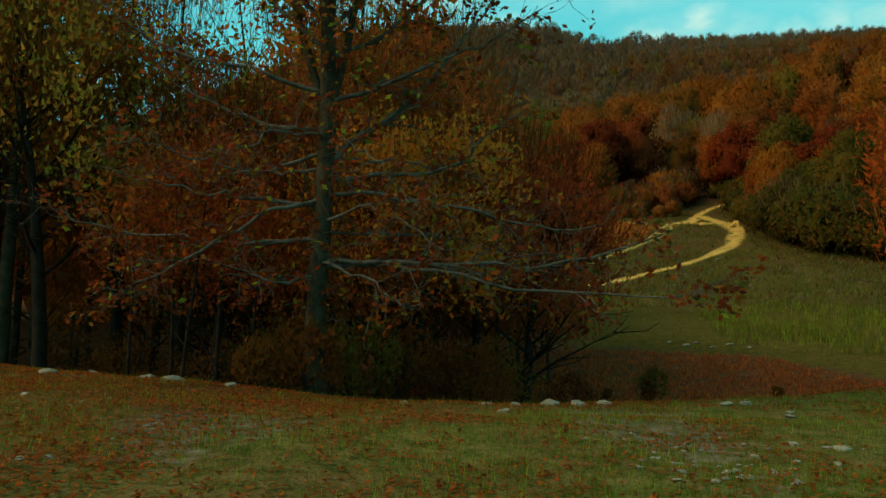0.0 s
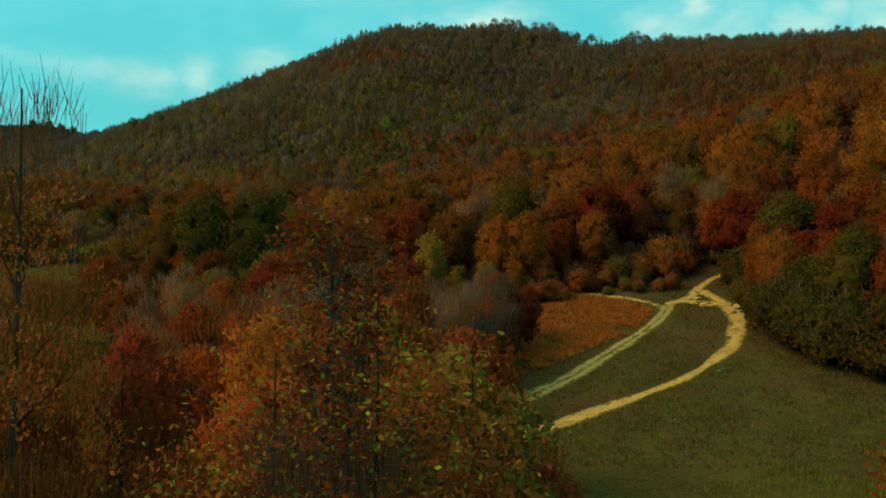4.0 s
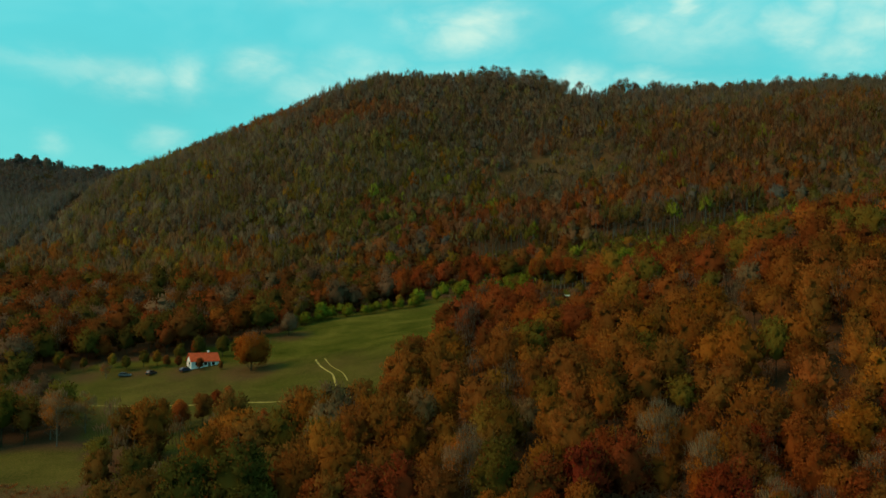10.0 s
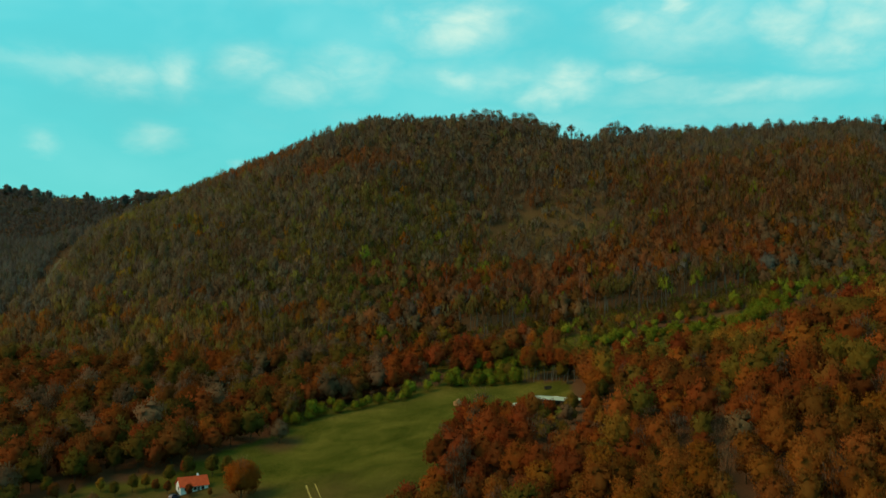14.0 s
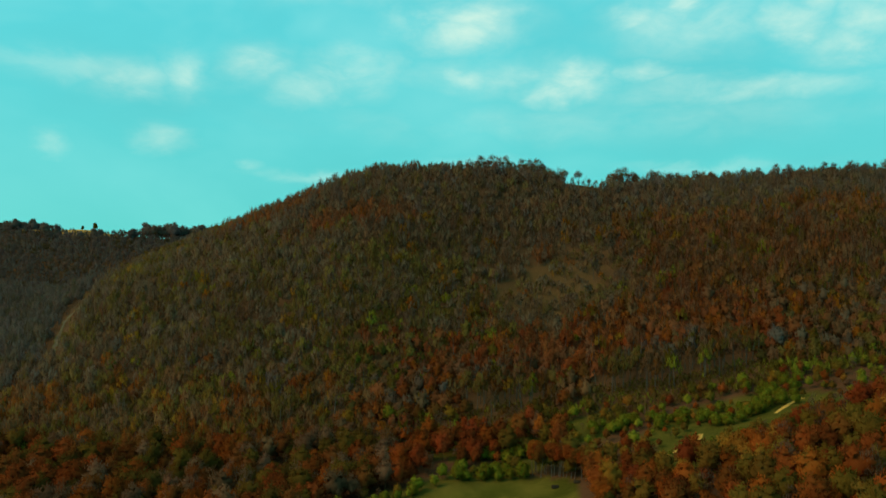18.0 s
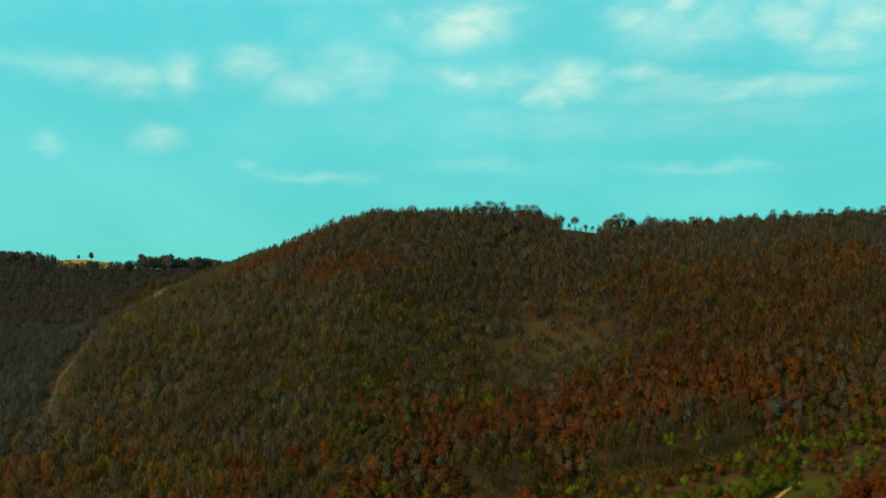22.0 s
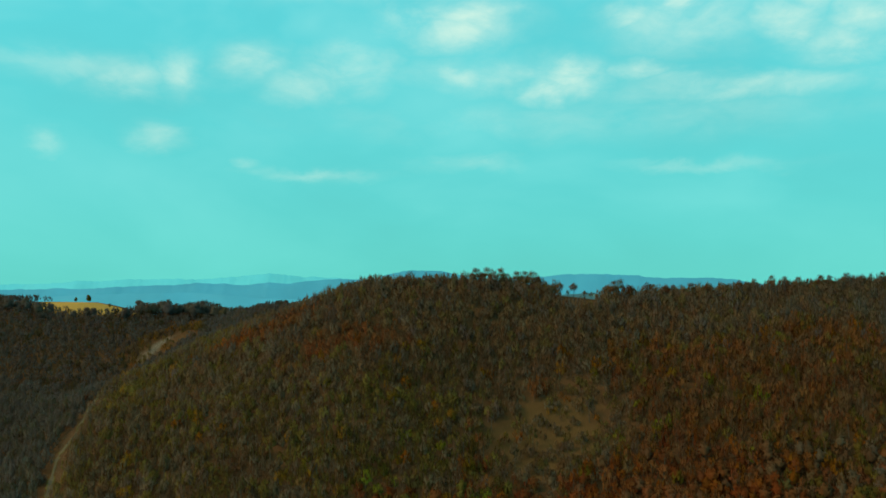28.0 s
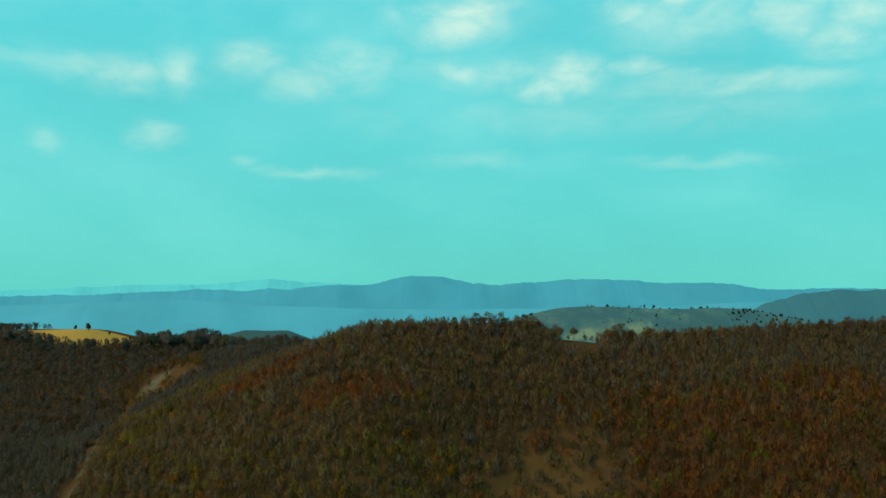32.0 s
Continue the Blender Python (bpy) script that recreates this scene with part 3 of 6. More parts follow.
def lay_ground():
    rows = np.concatenate([np.linspace(-600, -80, 27), np.linspace(-70, 2, 26), np.linspace(2.25, 26, 110), np.linspace(27, 140, 90), np.linspace(143, 900, 130), np.linspace(910, 1500, 50), np.linspace(1540, 4700, 40)])
    u = np.linspace(-1, 1, 201)
    wide = 120 + 0.8 * np.abs(rows)
    x = wide[:, None] * (0.12 * u + 0.88 * u ** 3)[None]
    y = np.repeat(rows[:, None], len(u), 1)
    z = height(x, y)
    i, j = np.meshgrid(np.arange(len(rows) - 1), np.arange(len(u) - 1), indexing="ij")
    n = len(u)
    faces = np.stack([i * n + j, i * n + j + 1, (i + 1) * n + j + 1, (i + 1) * n + j], -1).reshape(-1, 4)
    x, y = x.ravel(), y.ravel()
    cover = np.zeros((len(x), 3))
    open_land = inside(x, y, MEADOW) | inside(x, y, OUTLOOK) | inside(x, y, GREEN_MEADOW) | inside(x, y, GAP)
    wood = (y > 18) & ~open_land
    cover[:, 0] = np.where(wood, 1.0, 0.1)
    hill = (y > 447) & (y < 1350)
    cover[hill, 0], cover[hill, 1] = 0.9, 0.3
    cover[inside(x, y, GREEN_MEADOW) & (y > 18), 0] = 0.36
    rough = (inside(x, y, OUTLOOK) | inside(x, y, GREEN_MEADOW)) & (y > 78)
    cover[rough, 0] = 0.5 + 0.3 * waves(x[rough], y[rough], 4.5, 12)
    cover[inside(x, y, MEADOW), 0] = 0.02
    low = inside(x, y, MEADOW) & (y < 292)
    cover[low, 0] = 0.26 + 0.22 * waves(x[low], y[low], 16, 9)
    for tx, ty, tr in ((-62, 279, 13), (-57, 332, 9), (-84, 284, 9), (-118, 282, 8), (-100, 284, 7)):
        cover[:, 0] = np.maximum(cover[:, 0], 0.75 * smooth(1.3, 0.5, np.hypot(x - tx, y - ty) / tr))
    cover[inside(x, y, LOWER_FIELD), 0] = 0.3
    cover[inside(x, y, BROWN_FIELD), 0] = 0.8
    bushy = (np.hypot((x - 155) / 52, (y - 402) / 32) < 1) | ((x > -60) & (x < 70) & (np.abs(y - 367 - 0.395 * (x + 48)) < 12)) | (np.hypot((x - 50) / 60, (y - 432) / 18) < 1)
    cover[bushy, 0] = 0.1
    near = y < lip(x) + 1.5
    cover[near, 0] = 0.28 + 0.22 * waves(x[near], y[near], 0.8, 21) + 0.3 * smooth(1, -5, x[near]) + 0.3 * smooth(10, 15, y[near]) * smooth(5, 0, x[near])
    cover[near, 1] = 0.6 * smooth(-0.2, 0.7, waves(x[near], y[near], 2.4, 11))
    gx, gy, gw, gd = GOLD_SLOPE
    cover[:, 2] = smooth(1.15, 0.85, np.hypot((x - gx) / gw, (y - gy) / gd))
    cover[y > 1350, 0] = 0.3
    scree = smooth(16, 5, np.abs(x - np.interp(y, [552, 649, 800, 948, 1138], [-242, -288, -310, -336, -294]))) * ((y > 560) & (y < 1140))
    slip = smooth(1.1, 0.7, np.hypot((x - 88) / 50, (y - 602) / 46) + 0.25 * waves(x, y, 16, 5))
    cover[:, 0] -= 0.15 * slip
    cover[:, 1] = np.maximum(cover[:, 1], 0.33 * slip + 0.4 * scree + 0.34 * smooth(1.2, 0.7, np.hypot((x + 300) / 40, (y - 985) / 40)))
    me = mesh_of("ground", np.stack([x, y, z.ravel()], 1), faces, [LAND], cover, True, attribute="cover")
    tagged(new("ground", me), "grassy valley floor and wooded hills strewn with fallen leaves", "ground", kind="structure")


lay_ground()


def strip(name, points, width, label, mat=EARTH, lift=0.05, ragged=0.25, seed=5, crown_grass=0.0):
    """A worn track laid over the ground along a line."""
    points = np.array(points, float)
    far = np.concatenate([[0], np.cumsum(np.linalg.norm(np.diff(points, axis=0), axis=1))])
    s = np.linspace(0, far[-1], max(8, int(far[-1] / 0.6)))
    line = np.stack([np.interp(s, far, points[:, 0]), np.interp(s, far, points[:, 1])], 1)
    for _ in range(10):
        line[1:-1] = (line[:-2] + line[1:-1] * 2 + line[2:]) / 4
    ahead = np.gradient(line, axis=0)
    ahead /= np.linalg.norm(ahead, axis=1)[:, None]
    side = np.stack([ahead[:, 1], -ahead[:, 0]], 1)
    n = 13
    across = np.linspace(-1, 1, n)
    w = width * 0.6 * (1 + ragged * waves(s, s * 0, 5.0, seed)[:, None] * np.ones((1, n)))
    p = line[:, None] + side[:, None] * (across[None] * w)[:, :, None]
    rut = np.exp(-((np.abs(across) - 0.45) / 0.16) ** 2)
    z = height(p[..., 0], p[..., 1]) + lift - 0.1 * (np.abs(across) > 0.95)[None] - 0.05 * rut[None]
    v = np.concatenate([p, z[..., None]], -1).reshape(-1, 3)
    i, j = np.meshgrid(np.arange(len(s) - 1), np.arange(n - 1), indexing="ij")
    f = np.stack([i * n + j, i * n + j + 1, (i + 1) * n + j + 1, (i + 1) * n + j], -1).reshape(-1, 4)
    wear = np.abs(across) ** 1.5 * 1.05 + crown_grass * np.exp(-(across / 0.22) ** 2)
    wear = np.repeat(np.tile(wear, len(s))[:, None], 3, 1)
    tagged(new(name, mesh_of(name, v, f, [mat], wear, True, attribute="wear")), label, "track", kind="structure")


strip("track", [(33.4, 122.6), (32, 119), (30.2, 116), (15.2, 95), (6.2, 87), (-6, 74), (-13, 63.5)], 2.2, "pale two-rut cart track through grass", PALE_EARTH, crown_grass=0.85)
strip("track", [(50, 146), (47.9, 137.5), (43, 134), (40, 130.5), (38.2, 127), (36, 124.6), (33.2, 123)], 1.6, "sandy earth lane entering the wood", lift=0.06)
strip("track", [(40.5, 130), (41.5, 124), (41.0, 118), (39.9, 111.3), (35.1, 99.9), (26.8, 90.4), (20.9, 86.4), (15.8, 83.6), (3, 73), (-5, 63)], 1.75, "sandy yellow farm track climbing past the meadow", ragged=0.4, seed=9, lift=0.07)
strip("track", [(34.5, 123.8), (37.4, 124.6), (40.0, 123), (41.2, 119)], 1.9, "raw sandy bank where tracks meet", ragged=0.6, seed=16, lift=0.12)
strip("track", [(32.6, 120.4), (31.8, 123.4), (28.6, 127.6), (24.5, 131.8), (21, 135), (17, 138)], 1.3, "pale path along the bracken", seed=18)
strip("track", [(104, 370), (112, 378), (126, 387), (130, 396)], 2.2, "pale earth path in a clearing", seed=11)
strip("track", [(168, 400), (180, 410), (190, 416)], 2.2, "pale earth path on a slope", seed=12)
strip("track", [(-40, 285), (-36, 270), (-31, 258), (-28, 243)], 0.55, "pale trodden path across the meadow", PALE_EARTH, seed=13)
strip("track", [(-112, 250), (-90, 245), (-66, 241), (-46, 236), (-27, 231), (-18, 226)], 0.6, "pale worn cart path across the meadow", PALE_EARTH, seed=24)
strip("track", [(-37, 285), (-33, 270), (-28, 258), (-25, 246)], 0.28, "pale trodden path across the meadow", PALE_EARTH, seed=14)


# ---- single trees ----
def part(name, me, parent, label=""):
    ob = new(name, me)
    ob.parent = parent
    return tagged(ob, label)


def tree_kind(name, label, tint, seed, high, base, wide, leaf=0.42, count=2300, lobes=20, limbs=9, radius=0.24, bark=BARK, bare=0.0, twigs=0, twig=0.06, bright=1.17, twig_tint="grey", **more):
    r = np.random.default_rng(seed)
    ob = tagged(new(name), label, "tree")
    v, f = stems(r, high, base, wide, radius, limbs, twigs=twigs)
    part("trunk", mesh_of("trunk", v, f, [bark], None, True), ob)
    clumps = crown(r, tint, int(count * (1 - bare)), leaf, high, base, wide, lobes, **{"fill": 0.5, "core": 0.55, "bumpy": 0.45, "stray": 0.55, **more})
    pieces = [clumps]
    if bare:
        pieces.append(bare_crown(r, int(2400 * bare), high, base, wide, twig, twig_tint))
    v, f = join([piece[:2] for piece in pieces])
    part("crown", mesh_of("crown", v, f, [LEAVES], np.concatenate([p[2] for p in pieces]) * bright, normals=np.concatenate([p[3] for p in pieces])), ob)
    return ob


PARK = (0, -40, -500)
KINDS = {}
for n, (tint, words) in enumerate({
    "russet": "russet beech with dense autumn leaves", "orange": "orange-leaved beech among the woods", "red": "dark red beech in autumn leaf",
    "olive": "olive-green tree turning brown", "brown": "brown-leaved hornbeam in the wood", "yellow": "bushy tree with yellow and orange leaves", "amber": "amber-orange broad tree at the edge of the wood", "green": "dark green tree with a broad crown",
}.items()):
    KINDS[tint] = [
        tree_kind("tree", words, tint, 40 + n * 3 + k, 16 - k * 1.5, (1.6, 0.6)[k], (4.3, 4.1)[k]) for k in range(2)]
KINDS["grey"] = [tree_kind("tree", "nearly bare grey tree with fine twigs", "orange", 90 + k, 13, 2, 3.6, leaf=0.26, count=2400, bare=0.7, twig=0.05, twig_tint="twig", limbs=16, twigs=4, radius=0.16, fill=0.3, core=0, bright=1.45, bark=PALE_BARK) for k in range(2)]
KINDS["green_shrub"] = [tree_kind("shrub", "dense dark green bush at the meadow edge", t, 105 + k, 4.6, 0.0, 2.8, leaf=0.3, count=1500, bare=0.04, limbs=8, radius=0.07, mixed=0.25, bright=1.05) for k, t in enumerate(("green", "olive", "green"))]
KINDS["lime_shrub"] = [tree_kind("shrub", "bright lime-green bush at the edge of the wood", "lime", 150 + k, 6.6, 0.0, 3.1, leaf=0.6, count=620, lobes=14, limbs=7, radius=0.07, mixed=0.2, core=0.35, rise=1.4, slim=0.26, fill=0.3, bright=0.8) for k in range(2)]
KINDS["round"] = [tree_kind("tree", "large round brown-orange tree in the meadow", "orange", 110, 14.5, 0.2, 6.6, leaf=0.5, count=5200, lobes=34, bare=0.12, limbs=20, radius=0.3, mixed=0.4, bumpy=0.2, fill=0.3)]
KINDS["round_pale"] = [tree_kind("tree", "round pale brown half-bare tree at the meadow edge", "twig", 111, 13.0, 1.6, 6.0, leaf=0.5, count=3600, lobes=30, bare=0.4, twig_tint="twig", limbs=20, radius=0.3, mixed=0.2, bumpy=0.2, fill=0.3, bright=1.2)]
KINDS["grove"] = [tree_kind("tree", "tall brown beech with a bare pale trunk", t, 160 + k, 17, 7.5, 3.9, leaf=0.5, count=1700, lobes=16, limbs=9, radius=0.26, bark=PALE_BARK, bright=1.15) for k, t in enumerate(("brown", "russet"))]
KINDS["shrub"] = [tree_kind("shrub", "low bush with dense twigs and autumn leaves", t, 95 + k, 4.2, 0.0, 2.5, leaf=0.34, count=750, bare=0.12, limbs=8, radius=0.07) for k, t in enumerate(("russet", "brown", "olive", "orange"))]

for n, (tint, words) in enumerate({"russet": "slender russet beech in the hollow", "red": "slender dark red beech in the hollow", "olive": "olive-leaved tree at the terrace edge"}.items()):
    KINDS["fine_" + tint] = [tree_kind("tree", words, tint, 120 + n, 13.5, 0.8, 3.6, leaf=0.32, count=2900, limbs=16, twigs=2, lobes=30, radius=0.15, fill=0.35, core=0, bright=1.85, mixed=0.35)]
KINDS["fine_grey"] = [tree_kind("tree", "half-bare grey tree with scattered orange leaves", "orange", 130 + k, 14, 1.5, 3.2, leaf=0.2, count=5200, bare=0.28, limbs=18, twigs=3, radius=0.15, fill=0.2, core=0, bright=1.85, twig_tint="brown") for k in range(2)]

near_trees = []


def plant(kind, x, y, scale, r, sink=0.15):
    ob = KINDS[kind][int(r.integers(len(KINDS[kind])))]
    m = Matrix.Translation((x, y, ground_at(x, y) - sink)) @ pose(0, 0, 0, r.normal(0, 1.5), r.normal(0, 1.5), r.uniform(0, 360))
    made = copy_thing(ob, m)
    made.scale = (scale * r.uniform(0.9, 1.12), scale * r.uniform(0.9, 1.12), scale)
    near_trees.append((x, y))
    return made


def near_track(x, y, gap):
    lines = [[(46, 150), (42, 133), (30, 116), (15, 95), (6, 87), (-6, 74), (-14, 64)], [(42, 134), (41.2, 118.8), (39.9, 111.3), (35.1, 99.9), (26.8, 90.4), (15.8, 83.6), (3, 73), (-5, 63)]]
    best = np.full(np.shape(x), 1e9)
    for line in lines:
        for (ax, ay), (bx, by) in zip(line, line[1:]):
            t = np.clip(((x - ax) * (bx - ax) + (y - ay) * (by - ay)) / ((bx - ax) ** 2 + (by - ay) ** 2), 0, 1)
            best = np.minimum(best, np.hypot(x - ax - t * (bx - ax), y - ay - t * (by - ay)))
    return best < gap


def closed(x, y, gap=3.5):
    """Where no tree stands."""
    return (inside(x, y, MEADOW) | inside(x, y, LOWER_FIELD) | inside(x, y, GREEN_MEADOW) | inside(x, y, BRACKEN) | inside(x, y, GAP)
            | inside(x, y, OUTLOOK) | near_track(x, y, gap))


# trees that stand out from the rest: kind, x, y, scale
SPECIAL = [
    ("green", -35, 151, 1.5), ("green", -31.5, 147, 1.25), ("green", -39, 148, 1.25), ("green", -35, 145, 1.1), ("red", 9.5, 106, 0.62), ("red", 11, 110.5, 0.55), ("red", 8, 113, 0.6), ("russet", 6.5, 108, 0.6), ("yellow", -2, 137, 0.85), ("yellow", 2, 135, 0.55), ("yellow", -5, 134.5, 0.5), ("amber", 9, 137, 1.0), ("amber", 13.5, 136.5, 1.0),
    ("yellow", 7, 134, 0.55), ("orange", 11.5, 133.5, 0.55), ("orange", 16.5, 135, 0.5), ("red", 27, 146, 1.25), ("red", 35, 148, 1.3), ("russet", 31, 151, 1.2), ("red", 22, 148, 1.1), ("brown", 18, 146, 1.05),
    ("russet", -20, 150, 1.05), ("red", -12, 151, 1.1), ("brown", -27, 147, 0.95), ("red", -5, 149, 1.1), ("brown", 2, 148, 1.1), ("olive", 12, 150, 1.2), ("grey", -15, 130, 0.8), ("grey", -10.5, 129, 0.85), ("grey", -6, 130.5, 0.75),
    ("red", -16, 142, 0.8), ("brown", -11, 141, 0.75), ("russet", -21, 140, 0.7), ("brown", -27, 139, 0.55), ("russet", -8, 143, 0.8), ("red", -14, 124, 0.4), ("red", 7, 123, 0.42), ("russet", 2, 125, 0.4), ("red", -3, 122, 0.35),
    ("olive", -33, 139, 0.6), ("brown", -40, 139, 0.62), ("olive", -46, 142, 0.6), ("brown", -52, 148, 0.75), ("russet", -47, 150, 0.75), ("green", -43.5, 150, 1.45), ("olive", -54, 155, 0.6), ("green", -46, 136, 0.45), ("brown", -60, 163, 0.6), ("olive", -37, 134, 0.42),
    ("russet", 49, 125, 0.8), ("orange", 46.5, 119, 0.75), ("red", 55, 119, 0.9), ("olive", 51, 131, 0.8), ("russet", 54, 127, 0.95), ("orange", 46, 112, 0.9), ("orange", 52, 108, 0.9), ("brown", 58, 113, 0.9), ("orange", 47, 141, 0.9), ("red", 53, 140, 0.95),
    ("fine_red", 5.2, 40, 0.75), ("fine_russet", 3.2, 34, 0.75), ("fine_red", 2.4, 44, 0.85), ("fine_red", 5.6, 47, 0.7), ("fine_russet", -1.5, 38, 0.9), ("fine_red", -5, 33, 1.3), ("fine_red", -1.2, 31, 1.25), ("fine_russet", -8.5, 37, 1.15), ("fine_red", 1.8, 29, 0.9), ("grey", 6, 156, 1.35), ("grey", 44, 158, 1.3), ("grey", 60, 150, 1.2),
    ("yellow", 18.5, 622, 0.85), ("olive", 47, 103, 0.75), ("olive", 54, 97, 0.8), ("brown", 60, 95, 0.85), ("olive", 50, 112, 0.7), ("round", -61, 280, 1.0), ("round_pale", -57.5, 332, 0.72), ("fine_red", -55, 224, 0.75), ("fine_russet", -68, 224, 0.6), ("fine_russet", -79, 222, 0.62), ("fine_red", -41, 204, 0.7), ("grey", -95, 212, 1.15), ("grey", -99, 217, 1.0), ("grey", -107, 221, 1.2), ("grey", -113, 226, 1.1), ("grey", -103, 228, 1.0), ("grey", -92, 222, 0.9),
    ("brown", -72, 216, 0.6), ("russet", -66, 219, 0.62), ("brown", -61, 222, 0.7), ("red", -77, 221, 0.5), ("grey", -22, 92, 0.95), ("grey", -17, 88, 0.9), ("grey", 2, 90, 1.0),
    ("grey", 5, 94, 0.95), ("orange", -5, 96, 0.8), ("orange", -28, 98, 0.75), ("red", 6, 101, 0.7), ("grey", -1, 100, 0.9),
]


# bushy edges of the wood: from, to, how many, how far they spread
HEDGES = [((42, 104), (42.5, 91), 14, 1.2, 1.0), ((43, 91), (60, 74), 28, 2.2, 1.25), ((48, 95), (66, 82), 18, 3.0, 1.3), ((44, 110), (45, 99), 12, 1.3, 1.15), ((46, 122), (52, 112), 5, 2.0, 0.9), ((20, 137), (42, 138.5), 30, 1.6, 0.9), ((26, 132), (36, 131), 10, 1.6, 0.5), ((12, 130), (24, 134), 12, 1.5, 0.7), ((-44, 134), (-22, 140), 16, 2.0, 1.0), ((-18, 121), (9, 120), 14, 1.8, 0.7), ((48, 132), (48, 114), 9, 1.3, 0.9), ((47, 144), (52, 132), 8, 1.6, 1.0), ((36, 143), (43, 143), 6, 1.0, 1.1), ((8, 104), (10, 124), 7, 1.5, 0.9),
          ((-40, 118), (-62, 178), 16, 2.5, 1.0), ((-30, 84), (-40, 118), 9, 2.0, 0.9), ((-2, 66), (6, 96), 9, 1.6, 0.8)]


LIME_ROWS = [((-62, 352), (-4, 384), 12, 1.5, 0.9), ((12, 396), (48, 388), 12, 2.2, 1.05), ((16, 411), (52, 413), 18, 3.0, 0.9), ((100, 430), (150, 408), 22, 5.0, 0.9), ((148, 398), (196, 438), 30, 7.0, 1.0), ((60, 428), (130, 422), 14, 5.0, 0.8), ((110, 372), (150, 384), 10, 3.0, 0.55), ((-20, 518), (10, 500), 6, 6.0, 1.0)]


def grow_near():
    r = np.random.default_rng(21)
    for kind, x, y, scale in SPECIAL:
        plant(kind, x, y, scale, r)
    for (ax, ay), (bx, by), count, spread, scale in HEDGES:
        for k in range(count):
            t = (k + r.random()) / count
            plant("green_shrub" if ax > 40 else "shrub", ax + (bx - ax) * t + r.normal(0, spread), ay + (by - ay) * t + r.normal(0, spread), scale * r.uniform(0.7, 1.35), r)
    for (ax, ay), (bx, by), count, spread, scale in LIME_ROWS:
        for k in range(count):
            t = (k + r.random()) / count
            plant("lime_shrub", ax + (bx - ax) * t + r.normal(0, spread), ay + (by - ay) * t + r.normal(0, spread), scale * r.uniform(0.7, 1.25), r)
    for k in range(16):
        plant("grove", 48 + 1.4 * k + r.uniform(-1, 1), 391 - 1.3 * k + r.uniform(-2, 4), r.uniform(0.8, 1.0), r)
    near_trees.clear()
    for y in [*np.arange(24, 60, 4.4), *np.arange(60, 150, 5.6)]:
        step = 4.4 if y < 60 else 5.6
        for x in np.arange(-0.57 * y - 9, 0.57 * y + 9, step):
            px, py = x + r.uniform(-2.4, 2.4), y + r.uniform(-2.4, 2.4)
            if closed(np.array([px]), np.array([py]))[0]:
                continue
            if any((px - a) ** 2 + (py - b) ** 2 < 0.4 * step ** 2 for a, b in near_trees):
                continue
            if py < 74 and 0.1 * py - 1.5 < px < 0.45 * py + 6:
                continue
            if py < 27 and px > -14:
                continue
            if (-20 < px < 19 and 111 < py < 155) or (-58 < px < -18 and 132 < py < 155) or (18 < px < 40 and 143 < py < 152):
                continue
            if py < 62:
                kind, scale = r.choice(["fine_russet", "fine_grey", "fine_red", "fine_grey", "fine_russet", "fine_olive"]), r.uniform(0.95, 1.3) * (0.62 if -0.47 < px / py < -0.22 and py < 52 else 1)
            elif py < 118 and px < 12:
                kind, scale = r.choice(["grey"] * 6 + ["orange", "russet", "red"]), r.uniform(0.8, 1.1)
            elif px > 34 and py < 118:
                kind, scale = r.choice(["olive", "orange", "russet", "green", "russet"]), r.uniform(0.65, 0.95)
            elif px < -24:
                kind, scale = r.choice(["olive", "brown", "brown", "russet", "green"]), r.uniform(0.55, 0.95)
            else:
                kind, scale = r.choice(["russet", "russet", "orange", "brown", "olive", "red", "grey"]), r.uniform(0.85, 1.2)
            plant(kind, px, py, scale, r)


# ---- woods too many to count ----
def template(seed, count, leaf, high, base, wide, lobes, trunk=0.16, sides=4, fill=0.68, bare=False, slim=0.34, rise=0.8, soft=0.4, even=0.07, core=0.78, small=True, bumpy=0.32, spread=0.58):
    """Verts, faces, a shade for each vertex, and which faces are wood."""
    r = np.random.default_rng(seed)
    if bare:
        v, f, c, normals = bare_crown(r, count, high, base, wide, leaf)
        shade = c[:, 0] / TINTS["grey"][0]
    else:
        v, f, normals, lobe, cores = leafy(r, count, leaf, high, base, wide, lobes, fill, slim, rise, 0.36, soft, core, small, bumpy, spread)
        shade = r.uniform(0.9, 1.1, lobes)[lobe]
        shade[cores:] *= np.repeat(r.uniform(1 - even, 1 + even, count), 3)
    stem = bent((0, 0, -1), (0, 0, 1), high * 0.85 + 1, 3, r, 0, 0.04)
    tv, tf = tube(stem, np.array([1, 0.8, 0.55, 0.15]) * trunk, sides)
    tf = halved(tf)
    allv, allf = join([(v, f), (tv, tf)])
    round_stem = tv - np.repeat(stem, sides, 0) + np.array([0, 0, 1e-4])
    round_stem /= np.linalg.norm(round_stem, axis=1)[:, None]
    return allv, allf, np.concatenate([shade, np.ones(len(tv))]), np.concatenate([np.zeros(len(f), int), np.ones(len(tf), int)]), np.concatenate([normals, round_stem])


